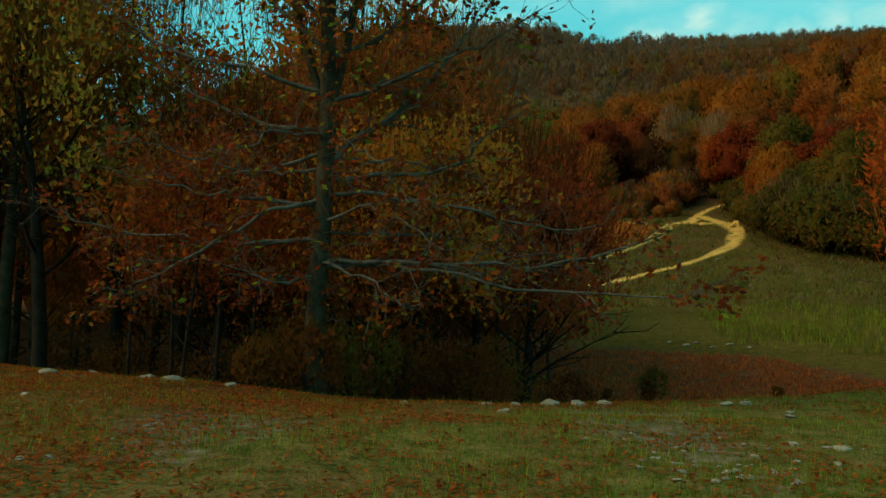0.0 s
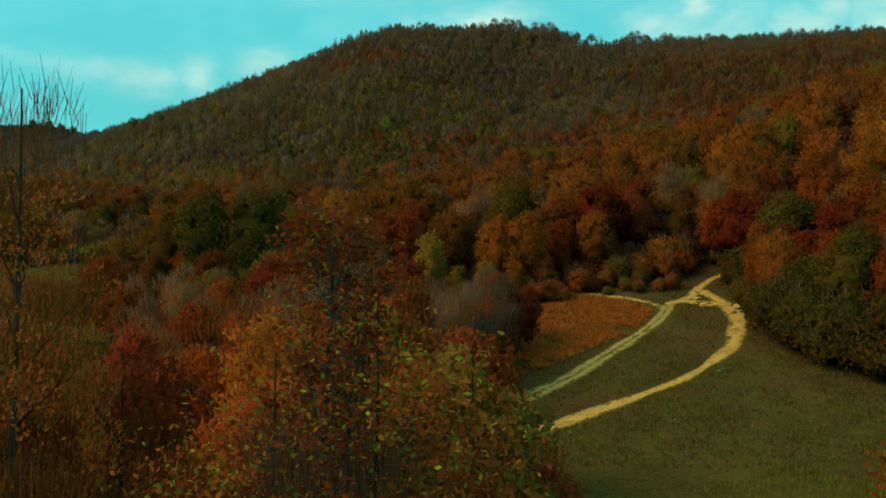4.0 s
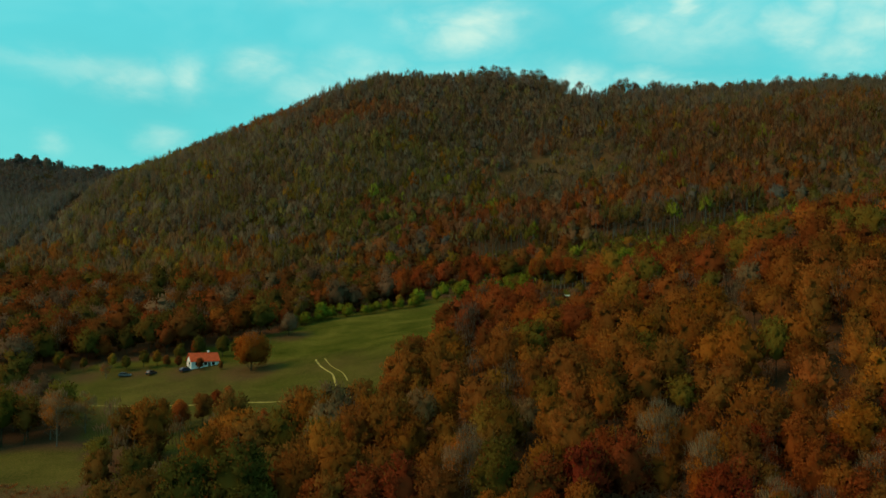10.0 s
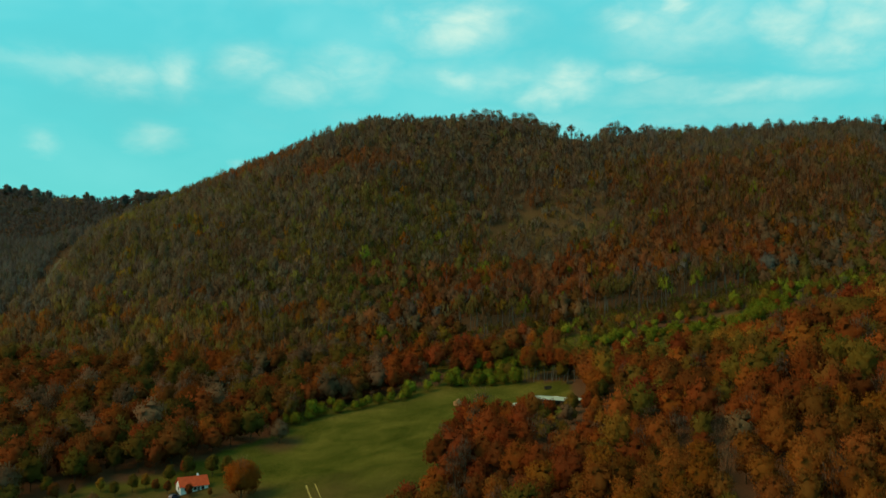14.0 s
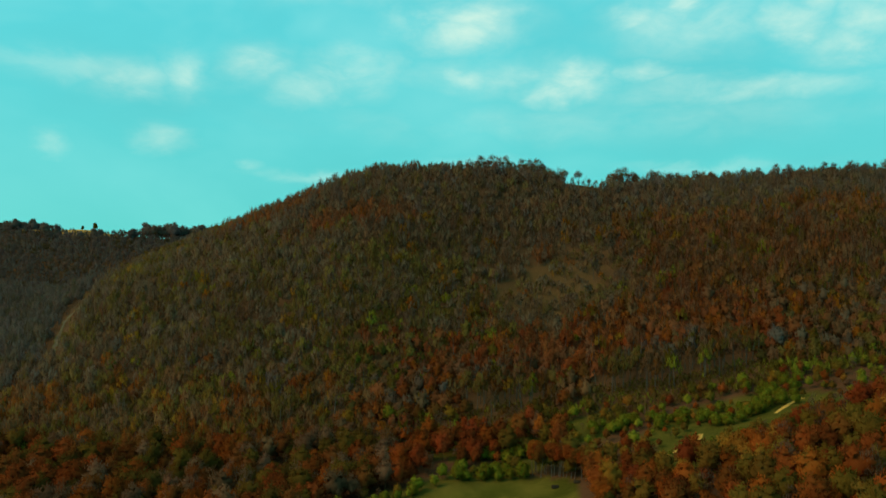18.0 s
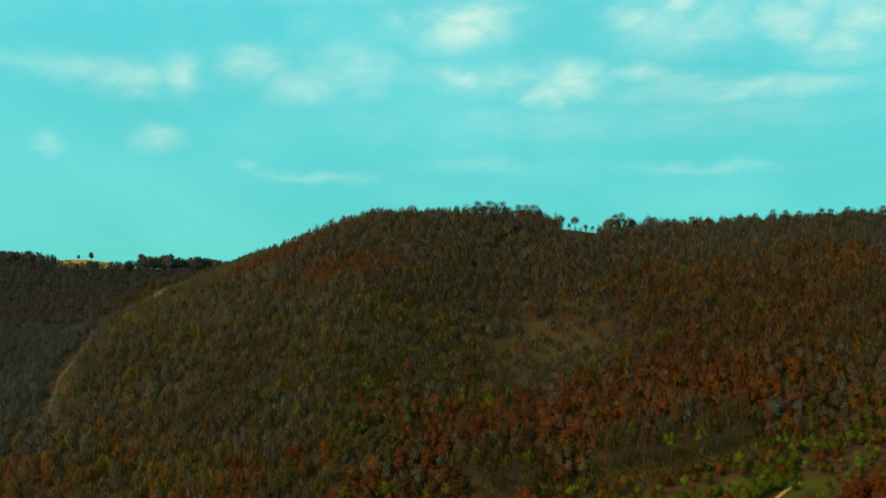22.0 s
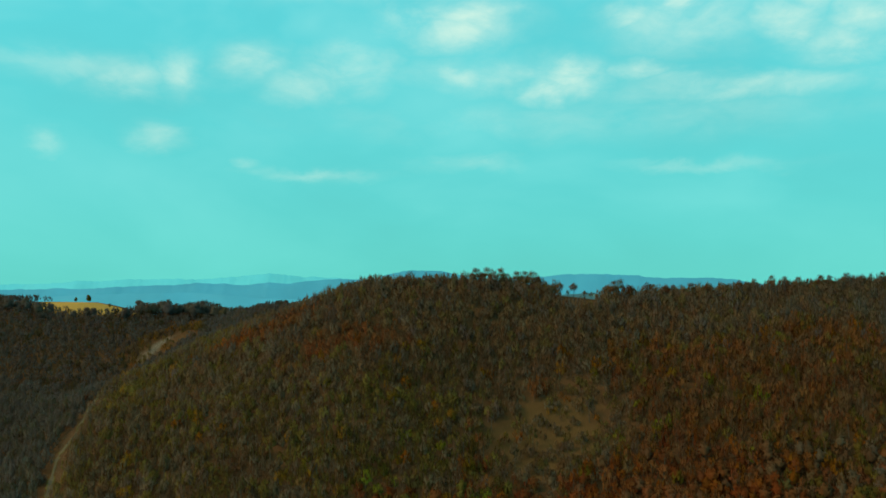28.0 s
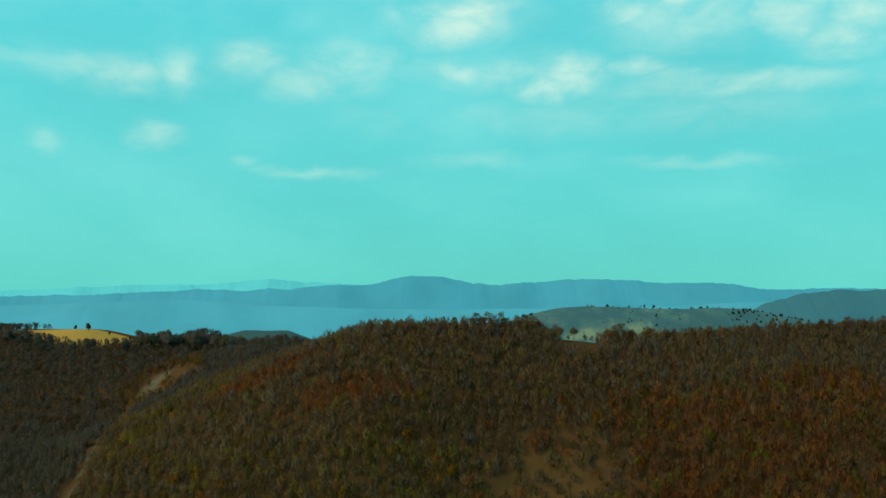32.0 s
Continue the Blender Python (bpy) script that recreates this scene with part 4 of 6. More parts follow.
def woodland(name, label, spots, colours, scales, templates, r, wood=BARK):
    pick = r.integers(0, len(templates), len(spots))
    all_v, all_f, all_c, all_s, all_n, start = [], [], [], [], [], 0
    for k, (tv, tf, shade, slot, tn) in enumerate(templates):
        who = np.nonzero(pick == k)[0]
        if not len(who):
            continue
        a = r.uniform(0, 2 * np.pi, len(who))
        c, s = np.cos(a), np.sin(a)
        sc = scales[who]
        wide = sc * r.uniform(0.85, 1.15, len(who))
        x = (tv[None, :, 0] * c[:, None] - tv[None, :, 1] * s[:, None]) * wide[:, None] + spots[who, 0, None]
        y = (tv[None, :, 0] * s[:, None] + tv[None, :, 1] * c[:, None]) * wide[:, None] + spots[who, 1, None]
        z = tv[None, :, 2] * sc[:, None] + spots[who, 2, None]
        all_v.append(np.stack([x, y, z], -1).reshape(-1, 3))
        all_f.append((tf[None] + (np.arange(len(who)) * len(tv))[:, None, None] + start).reshape(-1, 3))
        all_c.append((colours[who][:, None] * shade[None, :, None]).reshape(-1, 3))
        all_s.append(np.tile(slot, len(who)))
        all_n.append(np.stack([tn[None, :, 0] * c[:, None] - tn[None, :, 1] * s[:, None], tn[None, :, 0] * s[:, None] + tn[None, :, 1] * c[:, None], np.repeat(tn[None, :, 2], len(who), 0)], -1).reshape(-1, 3))
        start += len(who) * len(tv)
    me = mesh_of(name, np.concatenate(all_v), np.concatenate(all_f), [LEAVES, wood], np.concatenate(all_c), slots=np.concatenate(all_s), normals=np.concatenate(all_n))
    return tagged(new(name, me), label, "woodland", kind="stuff")


def scatter(y0, y1, step, r, slant=0.62, extra=25):
    ys = np.arange(y0, y1, step)
    out = [np.stack([np.arange(-slant * y - extra, slant * y + extra, step), np.full(len(np.arange(-slant * y - extra, slant * y + extra, step)), y)], 1) for y in ys]
    p = np.concatenate(out)
    return p + r.uniform(-0.42 * step, 0.42 * step, p.shape)


def tinted(r, names, weights, n, own=0.72):
    table = np.array([TINTS[k] for k in names])
    share = np.array(weights) / sum(weights)
    c = table[r.choice(len(names), n, p=share)]
    c = c * own + (table * share[:, None]).sum(0)[None] * (1 - own)
    return c * r.uniform(1 - own / 4, 1 + own / 4, (n, 1)) * r.uniform(0.94, 1.06, (n, 3))


def grow_middle():
    r = np.random.default_rng(31)
    p = scatter(152, 445, 7.7, r)
    x, y = p.T
    p = p[~closed(x, y) & ~((np.abs(x) > 0.56 * y + 14)) & ~(inside(x, y, HOUSE_YARD) | inside(x, y, SHED_YARD)) & ~(np.hypot((x - 77) / 8, (y - 303) / 13) < 1)]
    x, y = p.T
    z = height(x, y)
    n = len(p)
    c = tinted(r, ["russet", "orange", "red", "brown", "olive", "grey"], [4, 2.4, 3, 2.2, 0.9, 0.3], n)
    left = (x < -20)
    c[left] = tinted(r, ["brown", "olive", "russet", "grey", "orange", "green"], [3, 3, 2, 1.5, 1, 1], left.sum())
    fresh = (y > 395 + 0.05 * x) & (waves(x, y, 40, 6) > -0.1) & (x > 0) | ((y > 375) & (x > 70))
    rim = y - (362 + 0.395 * (x + 48))
    fresh |= (x > -56) & (x < 60) & (rim > -4) & (rim < 15)
    fresh |= np.hypot((x - 155) / 48, (y - 402) / 30) < 1
    lime = fresh & (r.random(n) < 0.78)
    c[lime] = tinted(r, ["lime", "yellow", "olive"], [5, 1, 2], lime.sum())
    c[~lime] *= r.uniform(0.78, 1.2, (n, 1))[~lime]
    c[~left] *= 1.1
    gold = (x > 40) & (y > 240) & (r.random(n) < 0.62)
    c[gold] = tinted(r, ["orange", "olive", "yellow", "russet", "brown"], [2, 4, 1.5, 1.5, 1.5], gold.sum()) * 1.3
    dim = ~left & (x < 30) & (y < 240)
    c[dim] = c[dim] * 0.65 + tinted(r, ["brown", "russet", "olive"], [3, 2, 1], dim.sum()) * 0.35
    c[y > 240] *= 1.1
    sc = r.uniform(0.6, 1.2, n)
    sc[fresh] *= 0.5
    sc[np.hypot((x - 155) / 52, (y - 398) / 36) < 1] *= 0.7
    sc[left & (y > 300)] *= 1.08
    sc[inside(x, y, [(41, 270), (62, 270), (82, 322), (43, 326)])] *= 0.55
    kinds = [template(200 + k, 400, 0.82, 14.5, (1.5, 0.5, 2, 1)[k], (5.6, 6.2, 5.2, 5.8)[k], (13, 15, 11, 14)[k], fill=0.45, core=0.6, bumpy=0.34, even=0.12) for k in range(4)]
    bare = [template(210 + k, 260, 0.14, 15, 4, 3.8, 14, bare=True) for k in range(2)]
    grey = r.random(n) < 0.1
    fine = [template(220 + k, 760, 0.66, 15.5, (2.0, 1, 2.5)[k], (5.4, 5.9, 5.0)[k], (16, 18, 14)[k], trunk=0.2, sides=5, fill=0.45, core=0.5, bumpy=0.55, even=0.22) for k in range(3)]
    front = y < 235
    for some, shapes, words in ((~grey & front, fine, "dense russet and orange beech wood behind the meadow"), (~grey & ~front, kinds, "russet and orange beech wood on the spur")):
        woodland("woodland", words, np.stack([x, y, z], 1)[some], c[some], sc[some], shapes, r)
    woodland("woodland", "leafless grey trees among the autumn wood", np.stack([x, y, z], 1)[grey], tinted(r, ["grey"], [1], grey.sum()), sc[grey], bare, r)


GREY_EARTH = track_material("grey_scree", (0.06, 0.05, 0.03), (0.125, 0.105, 0.07))
GULLY = [(-294, 1138), (-312, 1040), (-336, 948), (-310, 800), (-290, 690), (-288, 649), (-266, 578), (-242, 552)]
strip("gully", GULLY[2:7], 2.6, "grey scree in a narrow gully", GREY_EARTH, 0.3, 0.8, 31)
strip("gully", GULLY[:2], 1.4, "grey scree under the saddle", GREY_EARTH, 0.3, 0.8, 32)


def gully_x(y):
    return np.interp(y, [p[1] for p in GULLY[::-1]], [p[0] for p in GULLY[::-1]])


def in_gully(x, y):
    return (y < 1140) & (y > 560) & (np.abs(x - gully_x(y)) < 11 * np.abs(np.sin(x * 12.9 + y * 7.3)))


# stands of one colour on the hill: x, y, half widths, tints and their shares, size
STANDS = [
    (105, 462, 170, 22, ("dull_olive", "brown", "dull_brown"), (3, 2, 2), 0.9), (285, 545, 110, 80, ("dull_russet", "dull_brown", "olive", "dull_grey"), (2.4, 3, 2, 1.5), 1.0),
    (-150, 620, 150, 85, ("dull_grey", "dull_olive", "dull_brown"), (5, 3.5, 1), 1.0), (-10, 600, 95, 45, ("dull_olive", "dull_grey", "green"), (4, 2.5, 1), 0.95), (230, 600, 150, 60, ("dull_russet", "dull_brown", "brown", "dull_olive"), (3, 3, 1.5, 1.5), 1.0),
    (-20, 522, 95, 36, ("dull_olive", "green", "lime", "dull_brown"), (5, 1.5, 1.2, 1), 0.85), (118, 520, 125, 42, ("dull_russet", "red", "dull_brown", "orange"), (4, 2, 2, 1), 1.0), (-100, 470, 120, 32, ("dull_russet", "russet", "dull_brown", "olive"), (4, 3, 2, 1), 1.0),
    (-210, 485, 130, 48, ("dull_brown", "dull_olive", "russet", "yellow", "dull_grey"), (3, 3, 2, 0.4, 1), 0.95), (-155, 750, 70, 16, ("dull_russet", "dull_brown", "orange"), (3, 2, 0.6), 0.9), (-66, 690, 46, 14, ("dull_russet", "dull_brown"), (3, 2), 0.9),
    (-250, 760, 60, 70, ("dull_olive", "dull_grey", "yellow"), (3, 3, 0.5), 0.9), (55, 450, 60, 12, ("lime", "olive"), (2, 3), 0.5), (200, 445, 60, 14, ("lime", "olive", "dull_russet"), (3, 2, 1), 0.6), (88, 602, 50, 44, ("dull_grey", "dull_olive", "dull_brown"), (4, 1.5, 1.5), 0.62),
]


def grow_hill():
    r = np.random.default_rng(41)
    p = scatter(447, 830, 6.5, r, 0.55, 12)
    x, y = p.T
    keep = (y < 800) | (x < -60)
    slip = (np.hypot((x - 88) / 50, (y - 602) / 46) + 0.3 * waves(x, y, 18, 5) < 0.95) & (r.random(len(x)) < 0.35)
    gap = (np.abs(x - 143) < 21) & (y > 738)
    p = p[keep & ~slip & ~gap & ~in_gully(x, y)]
    x, y = p.T
    z = height(x, y)
    n = len(p)
    c = tinted(r, ["dull_grey", "dull_brown", "slate", "dull_olive"], [3, 3, 1.2, 1], n, 0.6)
    sc = r.uniform(0.68, 1.12, n)
    for sx, sy, wx, wy, names, shares, size in STANDS:
        far = np.hypot((x - sx) / wx, (y - sy) / wy) + 0.55 * waves(x, y, 42, int(abs(sx)) + 3)
        some = r.random(n) < smooth(1.4, 0.6, far)
        c[some] = tinted(r, list(names), list(shares), some.sum(), 0.75)
        sc[some] *= size
    dots = (r.random(n) < 0.05) & (y < 690) & (x > -230)
    c[dots] = tinted(r, ["yellow", "orange", "lime", "olive"], [2, 2, 1, 2], dots.sum()) * 0.9
    # the slope west of the gully lies in shade, put into slate tints
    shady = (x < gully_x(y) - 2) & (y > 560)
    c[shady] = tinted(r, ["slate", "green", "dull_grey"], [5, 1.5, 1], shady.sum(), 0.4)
    c *= (1 + 0.12 * waves(x, y, 45, 14) + 0.04 * smooth(-60, -160, x) * smooth(760, 660, y))[:, None] * r.uniform(0.92, 1.08, (n, 1))
    edge = (((x > 25) & (x < 60)) | ((x > 95) & (x < 185))) & (y > 458) & (y < 505)
    tall = (edge & (r.random(n) < 0.5)) | ((r.random(n) < 0.035) & (y > 470) & (y < 640))
    front = (((x > 20) & (x < 64)) | ((x > 92) & (x < 188))) & (y > 446) & (y < 484)
    tall |= front & (y > 462) & (r.random(n) < 0.8)
    cut = front & ~tall
    p, x, y, z, c, sc, edge, tall, n = p[~cut], x[~cut], y[~cut], z[~cut], c[~cut], sc[~cut], edge[~cut], tall[~cut], int((~cut).sum())
    kinds = [template(300 + k, 150, 2.2, (13.5, 15, 12.5)[k], 0, (3.9, 3.5, 4.3)[k], (8, 9, 8)[k], trunk=0.2, sides=3, rise=2.2, slim=0.12, soft=1.0, fill=0.1, core=0, bumpy=0.25) for k in range(3)]
    bare = [template(320 + k, 80, 3.0, 14.0, 1.0, 4.0, 7, trunk=0.22, sides=3, slim=0.06, rise=2.6, soft=1.2, even=0.12, core=0, fill=0.2, bumpy=0.2) for k in range(2)]
    low = (y < 560) & (x > -50) & (r.random(n) < smooth(575, 500, y) * 0.75)
    domes = [template(370 + k, 120, 1.3, (13, 14.5, 12)[k], 0.5, (4.7, 4.3, 5.1)[k], (9, 10, 9)[k], trunk=0.2, sides=3, rise=1.1, slim=0.26, soft=0.6, fill=0.45, core=0.6, bumpy=0.34) for k in range(3)]
    grey = (r.random(n) < np.where(y > 560, 0.5, 0.25)) & (y > 540) & ~low & ~tall
    s = np.stack([x, y, z], 1)
    poles = [template(340 + k, 170, 1.9, 19, 8, 4.0, 8, trunk=0.3, sides=4, slim=0.14, rise=2.0, soft=0.7, even=0.1, fill=0.1, core=0) for k in range(2)]
    woodland("woodland", "tall russet beeches with bare pale trunks", s[tall], c[tall], np.ones(tall.sum()), poles, r, PALE_BARK)
    x, y, c, sc, s, grey, low, n = x[~tall], y[~tall], c[~tall], sc[~tall], s[~tall], grey[~tall], low[~tall], (~tall).sum()
    woodland("woodland", "round russet and olive trees at the foot of the hill", s[low], c[low], sc[low], domes, r, PALE_BARK)
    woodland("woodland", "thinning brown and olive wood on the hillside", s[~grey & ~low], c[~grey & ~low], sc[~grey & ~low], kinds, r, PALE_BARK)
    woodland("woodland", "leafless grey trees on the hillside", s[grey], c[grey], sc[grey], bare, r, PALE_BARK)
    low_x, low_y = x + r.uniform(2.2, 4.2, n) * r.choice([-1, 1], n), y + r.uniform(2.2, 4.2, n) * r.choice([-1, 1], n)
    open_slip = np.hypot((low_x - 88) / 50, (low_y - 602) / 46) < 0.8
    scrub = (((low_x > 20) & (low_x < 64)) | ((low_x > 92) & (low_x < 188))) & (low_y > 440) & (low_y < 492)
    fill_in = ~in_gully(low_x, low_y) & ~((np.abs(low_x - 143) < 21) & (low_y > 738)) & ~(open_slip & (r.random(n) < 0.3))
    bush = [template(350 + k, 60, 2.2, 7.0, -1.0, 4.4, 5, trunk=0.08, sides=3, rise=2.4, slim=0.13, fill=0.1, core=0, soft=1.0, bumpy=0.2) for k in range(2)]
    woodland("woodland", "undergrowth between the hillside trees", np.stack([low_x, low_y, height(low_x, low_y)], 1)[fill_in], (c * r.uniform(0.85, 1.1, (n, 1)))[fill_in], (r.uniform(0.75, 1.1, n) * np.where(scrub, 0.55, 1))[fill_in], bush, r)
    p = scatter(440, 470, 3.6, r, 0.45, 0)
    p = p[((p[:, 0] > 14) & (p[:, 0] < 70)) | ((p[:, 0] > 86) & (p[:, 0] < 196))]
    x, y = p.T
    woodland("woodland", "low olive and green scrub below the tall beeches", np.stack([x, y, height(x, y)], 1), tinted(r, ["olive", "dull_olive", "lime", "brown"], [3, 3, 1, 1.5], len(x)), r.uniform(0.35, 0.65, len(x)), bush, r)


def crest_y(x):
    ys = np.arange(690, 815, 3.0)
    return float(ys[np.argmax(height(np.full(len(ys), x), ys) - 0.16 * (ys - 690))])


# round-headed trees that rise above the ridge: x, size
CREST = [(25, 0.7), (33, 0.62), (44, 0.95), (50, 0.85), (56, 1.0), (62, 0.92), (69, 1.0), (76, 0.75), (84, 0.9), (91, 0.95), (97, 0.98), (103, 0.9), (109, 0.62), (123, 0.95), (130, 0.5), (136, 0.98), (147, 0.55), (153, 0.48), (159, 0.4), (168, 0.85),
         (173, 1.0), (179, 1.08), (185, 0.95), (191, 0.85), (204, 1.0), (209, 0.85), (222, 0.9), (229, 0.82), (244, 0.9), (258, 0.85), (275, 0.9), (290, 0.95), (306, 0.9), (322, 1.05), (331, 1.0), (345, 0.9), (362, 1.0), (372, 0.9), (388, 1.0), (402, 0.95), (420, 1.0)]


def grow_crest():
    """Trees that stand out against the sky along the ridge."""
    r = np.random.default_rng(47)
    KINDS["crest"] = [tree_kind("tree", "round-headed thinning tree on the ridge", t, 140 + k, 14, 4.2, 4.4, leaf=0.42, count=900, lobes=15, limbs=14, twigs=2, radius=0.2, bare=0.3, twig=0.12, twig_tint="dull_brown", core=0, fill=0.3, bark=DARK_BARK) for k, t in enumerate(("dull_brown", "dull_olive", "brown"))]
    x = np.arange(-330, 460, 7.0)
    x = x + r.uniform(-3, 3, len(x))
    x = x[(x < 120) | (x > 165)]
    y = np.array([crest_y(v) for v in x]) + r.uniform(-5, 3, len(x))
    low = [template(360 + k, 420, 0.62, 9.5, -1, 4.6, 11, trunk=0.16) for k in range(3)]
    woodland("woodland", "rounded trees close together along the ridge", np.stack([x, y, height(x, y)], 1), tinted(r, ["dull_brown", "dull_grey", "dull_olive"], [3, 2, 2], len(x), 0.5), r.uniform(0.65, 1.0, len(x)), low, r)
    for x, scale in CREST:
        plant("crest", x, crest_y(x) + r.uniform(-3, 4), scale * (1.0 if 110 < x < 166 else 1.3 if x < 210 else 1.15), r)
    far_row = []
    for x in np.arange(-560, -222, 5.5):
        gap = -505 < x < -408
        if gap and abs(x + 471) > 4 and abs(x + 452) > 4:
            continue
        x = x + r.uniform(-2.5, 2.5)
        far_row.append((x, (1108 if x < -400 else 1120) + r.uniform(-8, 8), r.uniform(1.0, 1.5) * (0.9 if gap else 1.25 if x > -400 else 1)))
    x, y, size = np.array(far_row).T
    far_low = [template(365 + k, 420, 0.7, 12.5, 1.5, 4.6, 11, trunk=0.2) for k in range(3)]
    woodland("woodland", "dark trees standing along the far ridge", np.stack([x, y, height(x, y)], 1), tinted(r, ["slate", "dull_grey", "green"], [4, 2, 1], len(x), 0.5), size, far_low, r)


def grow_beyond():
    r = np.random.default_rng(51)
    p = scatter(832, 1240, 8.2, r, 0.54, 10)
    x, y = p.T
    slope = np.hypot((x - GOLD_SLOPE[0]) / GOLD_SLOPE[2], (y - GOLD_SLOPE[1]) / GOLD_SLOPE[3]) < 1
    patch = np.hypot((x + 300) / 40, (y - 985) / 40) < 1
    p = p[(x < -95) & ~in_gully(x, y) & ~slope & ~(patch & (r.random(len(x)) < 0.8))]
    x, y = p.T
    n = len(p)
    # slate tints also put the far ridge's shade and haze into leaf colour
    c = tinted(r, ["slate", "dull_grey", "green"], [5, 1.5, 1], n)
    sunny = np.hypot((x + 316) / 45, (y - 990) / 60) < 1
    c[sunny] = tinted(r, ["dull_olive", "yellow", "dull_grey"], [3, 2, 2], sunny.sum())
    kinds = [template(400 + k, 95, 2.6, 13.0, -0.5, 5.0, 6, trunk=0.2, sides=3, slim=0.14, rise=2.0, soft=1.0, fill=0.1, core=0, bumpy=0.2) for k in range(2)]
    woodland("woodland", "bare wood on the far ridge, tinted dark and bluish for shade", np.stack([x, y, height(x, y)], 1), c, r.uniform(0.7, 1.05, n), kinds, r)


HOUSE_YARD = [(-140, 262), (-128, 296), (-92, 306), (-60, 306), (-40, 262)]
SHED_YARD = [(20, 318), (20, 356), (50, 372), (62, 366), (69, 350), (66, 332), (60, 318), (44, 316)]
grow_near()
grow_middle()
grow_hill()
grow_crest()
grow_beyond()

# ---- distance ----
# haze of the distance painted in: bluish base colour that also glows
def hazed(name, base, glow):
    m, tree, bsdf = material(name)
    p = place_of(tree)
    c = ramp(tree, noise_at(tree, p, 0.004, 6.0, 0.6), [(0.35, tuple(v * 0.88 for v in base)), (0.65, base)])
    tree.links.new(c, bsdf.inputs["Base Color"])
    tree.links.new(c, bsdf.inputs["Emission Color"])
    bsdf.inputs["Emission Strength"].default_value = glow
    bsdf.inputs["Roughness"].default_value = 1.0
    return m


def range_of_hills(name, label, y, skyline, mat, seed, rough=5.0, deep=300):
    """A chain of hills across the view, solid from its skyline (x, z, in order) to its foot."""
    x = np.linspace(skyline[0][0], skyline[-1][0], 520)
    crest = np.interp(x, [p[0] for p in skyline], [p[1] for p in skyline])
    for _ in range(6):
        crest = np.convolve(np.pad(crest, 3, "edge"), np.array([1, 1, 1, 1, 1, 1, 1]) / 7.0, "valid")
    crest = crest + rough * (waves(x, x * 0, 120, seed) + 0.6 * waves(x, x * 0, 46, seed + 1) + 0.4 * waves(x, x * 0, 17, seed + 2))
    rows = np.linspace(0, 1, 9)
    v = np.concatenate([np.stack([x, y - deep * (1 - k) + 20 * waves(x, x * 0 + k * 300, 150, seed + 4), -80 + (crest + 80) * k ** 0.7], 1) for k in rows])
    n = len(x)
    i, j = np.meshgrid(np.arange(len(rows) - 1), np.arange(n - 1), indexing="ij")
    f = np.stack([i * n + j, i * n + j + 1, (i + 1) * n + j + 1, (i + 1) * n + j], -1).reshape(-1, 4)
    tagged(new(name, mesh_of(name, v, f, [mat], None, True)), label, "mountains", kind="structure")


FAR_HAZE = hazed("far_hazed_hills", (0.03, 0.2, 0.27), 0.8)
PALE_HAZE = hazed("palest_hazed_hills", (0.055, 0.33, 0.36), 0.85)
MID_HAZE = hazed("near_hazed_hills", (0.034, 0.215, 0.285), 0.8)
WOODED = hazed("hazed_wooded_hill", (0.018, 0.06, 0.065), 0.5)
range_of_hills("backdrop", "hills painted in the palest blue haze on the horizon", 4600,
               [(-2900, 300), (-2400, 305), (-1850, 330), (-1550, 342), (-1180, 352), (-860, 376), (-520, 350), (-200, 338), (600, 300)], PALE_HAZE, 3)
range_of_hills("backdrop", "mountain chain painted in glowing blue haze on the horizon", 4300,
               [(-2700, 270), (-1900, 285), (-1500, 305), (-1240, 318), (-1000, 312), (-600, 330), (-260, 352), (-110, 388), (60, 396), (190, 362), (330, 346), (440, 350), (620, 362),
                (880, 376), (1150, 362), (1440, 356), (1650, 342), (1800, 318), (2050, 330), (2700, 320)], FAR_HAZE, 5)
range_of_hills("backdrop", "plain and low hills tinted with blue haze before the mountains", 3700,
               [(-2600, 215), (-1900, 240), (-1400, 262), (-1050, 268), (-700, 240), (0, 225), (900, 235), (1500, 262), (2600, 290)], MID_HAZE, 9, 2.0)
range_of_hills("backdrop", "dark wooded hill tinted with blue haze beyond the valley", 2900,
               [(900, 120), (1050, 200), (1200, 262), (1320, 298), (1460, 312), (1700, 322), (2100, 300)], hazed("dark_hazed_hill", (0.02, 0.1, 0.13), 0.6), 13)


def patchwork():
    """Pastures with hedges and copses on a hill far off, their haze painted as blue-green glow."""
    m, tree, bsdf = material("hazed_pasture_hill")
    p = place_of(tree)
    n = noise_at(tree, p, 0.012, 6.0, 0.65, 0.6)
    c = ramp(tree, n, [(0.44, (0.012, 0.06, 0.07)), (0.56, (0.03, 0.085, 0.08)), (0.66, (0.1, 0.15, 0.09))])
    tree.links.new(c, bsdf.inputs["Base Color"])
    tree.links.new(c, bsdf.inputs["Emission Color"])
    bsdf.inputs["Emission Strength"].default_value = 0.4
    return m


range_of_hills("backdrop", "far hill of pale pastures and dark copses, tinted with haze", 2250,
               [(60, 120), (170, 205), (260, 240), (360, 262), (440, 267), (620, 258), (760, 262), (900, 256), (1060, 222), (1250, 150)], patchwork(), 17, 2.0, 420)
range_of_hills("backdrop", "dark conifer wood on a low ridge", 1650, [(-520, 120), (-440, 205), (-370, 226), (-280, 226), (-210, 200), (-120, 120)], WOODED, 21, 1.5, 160)


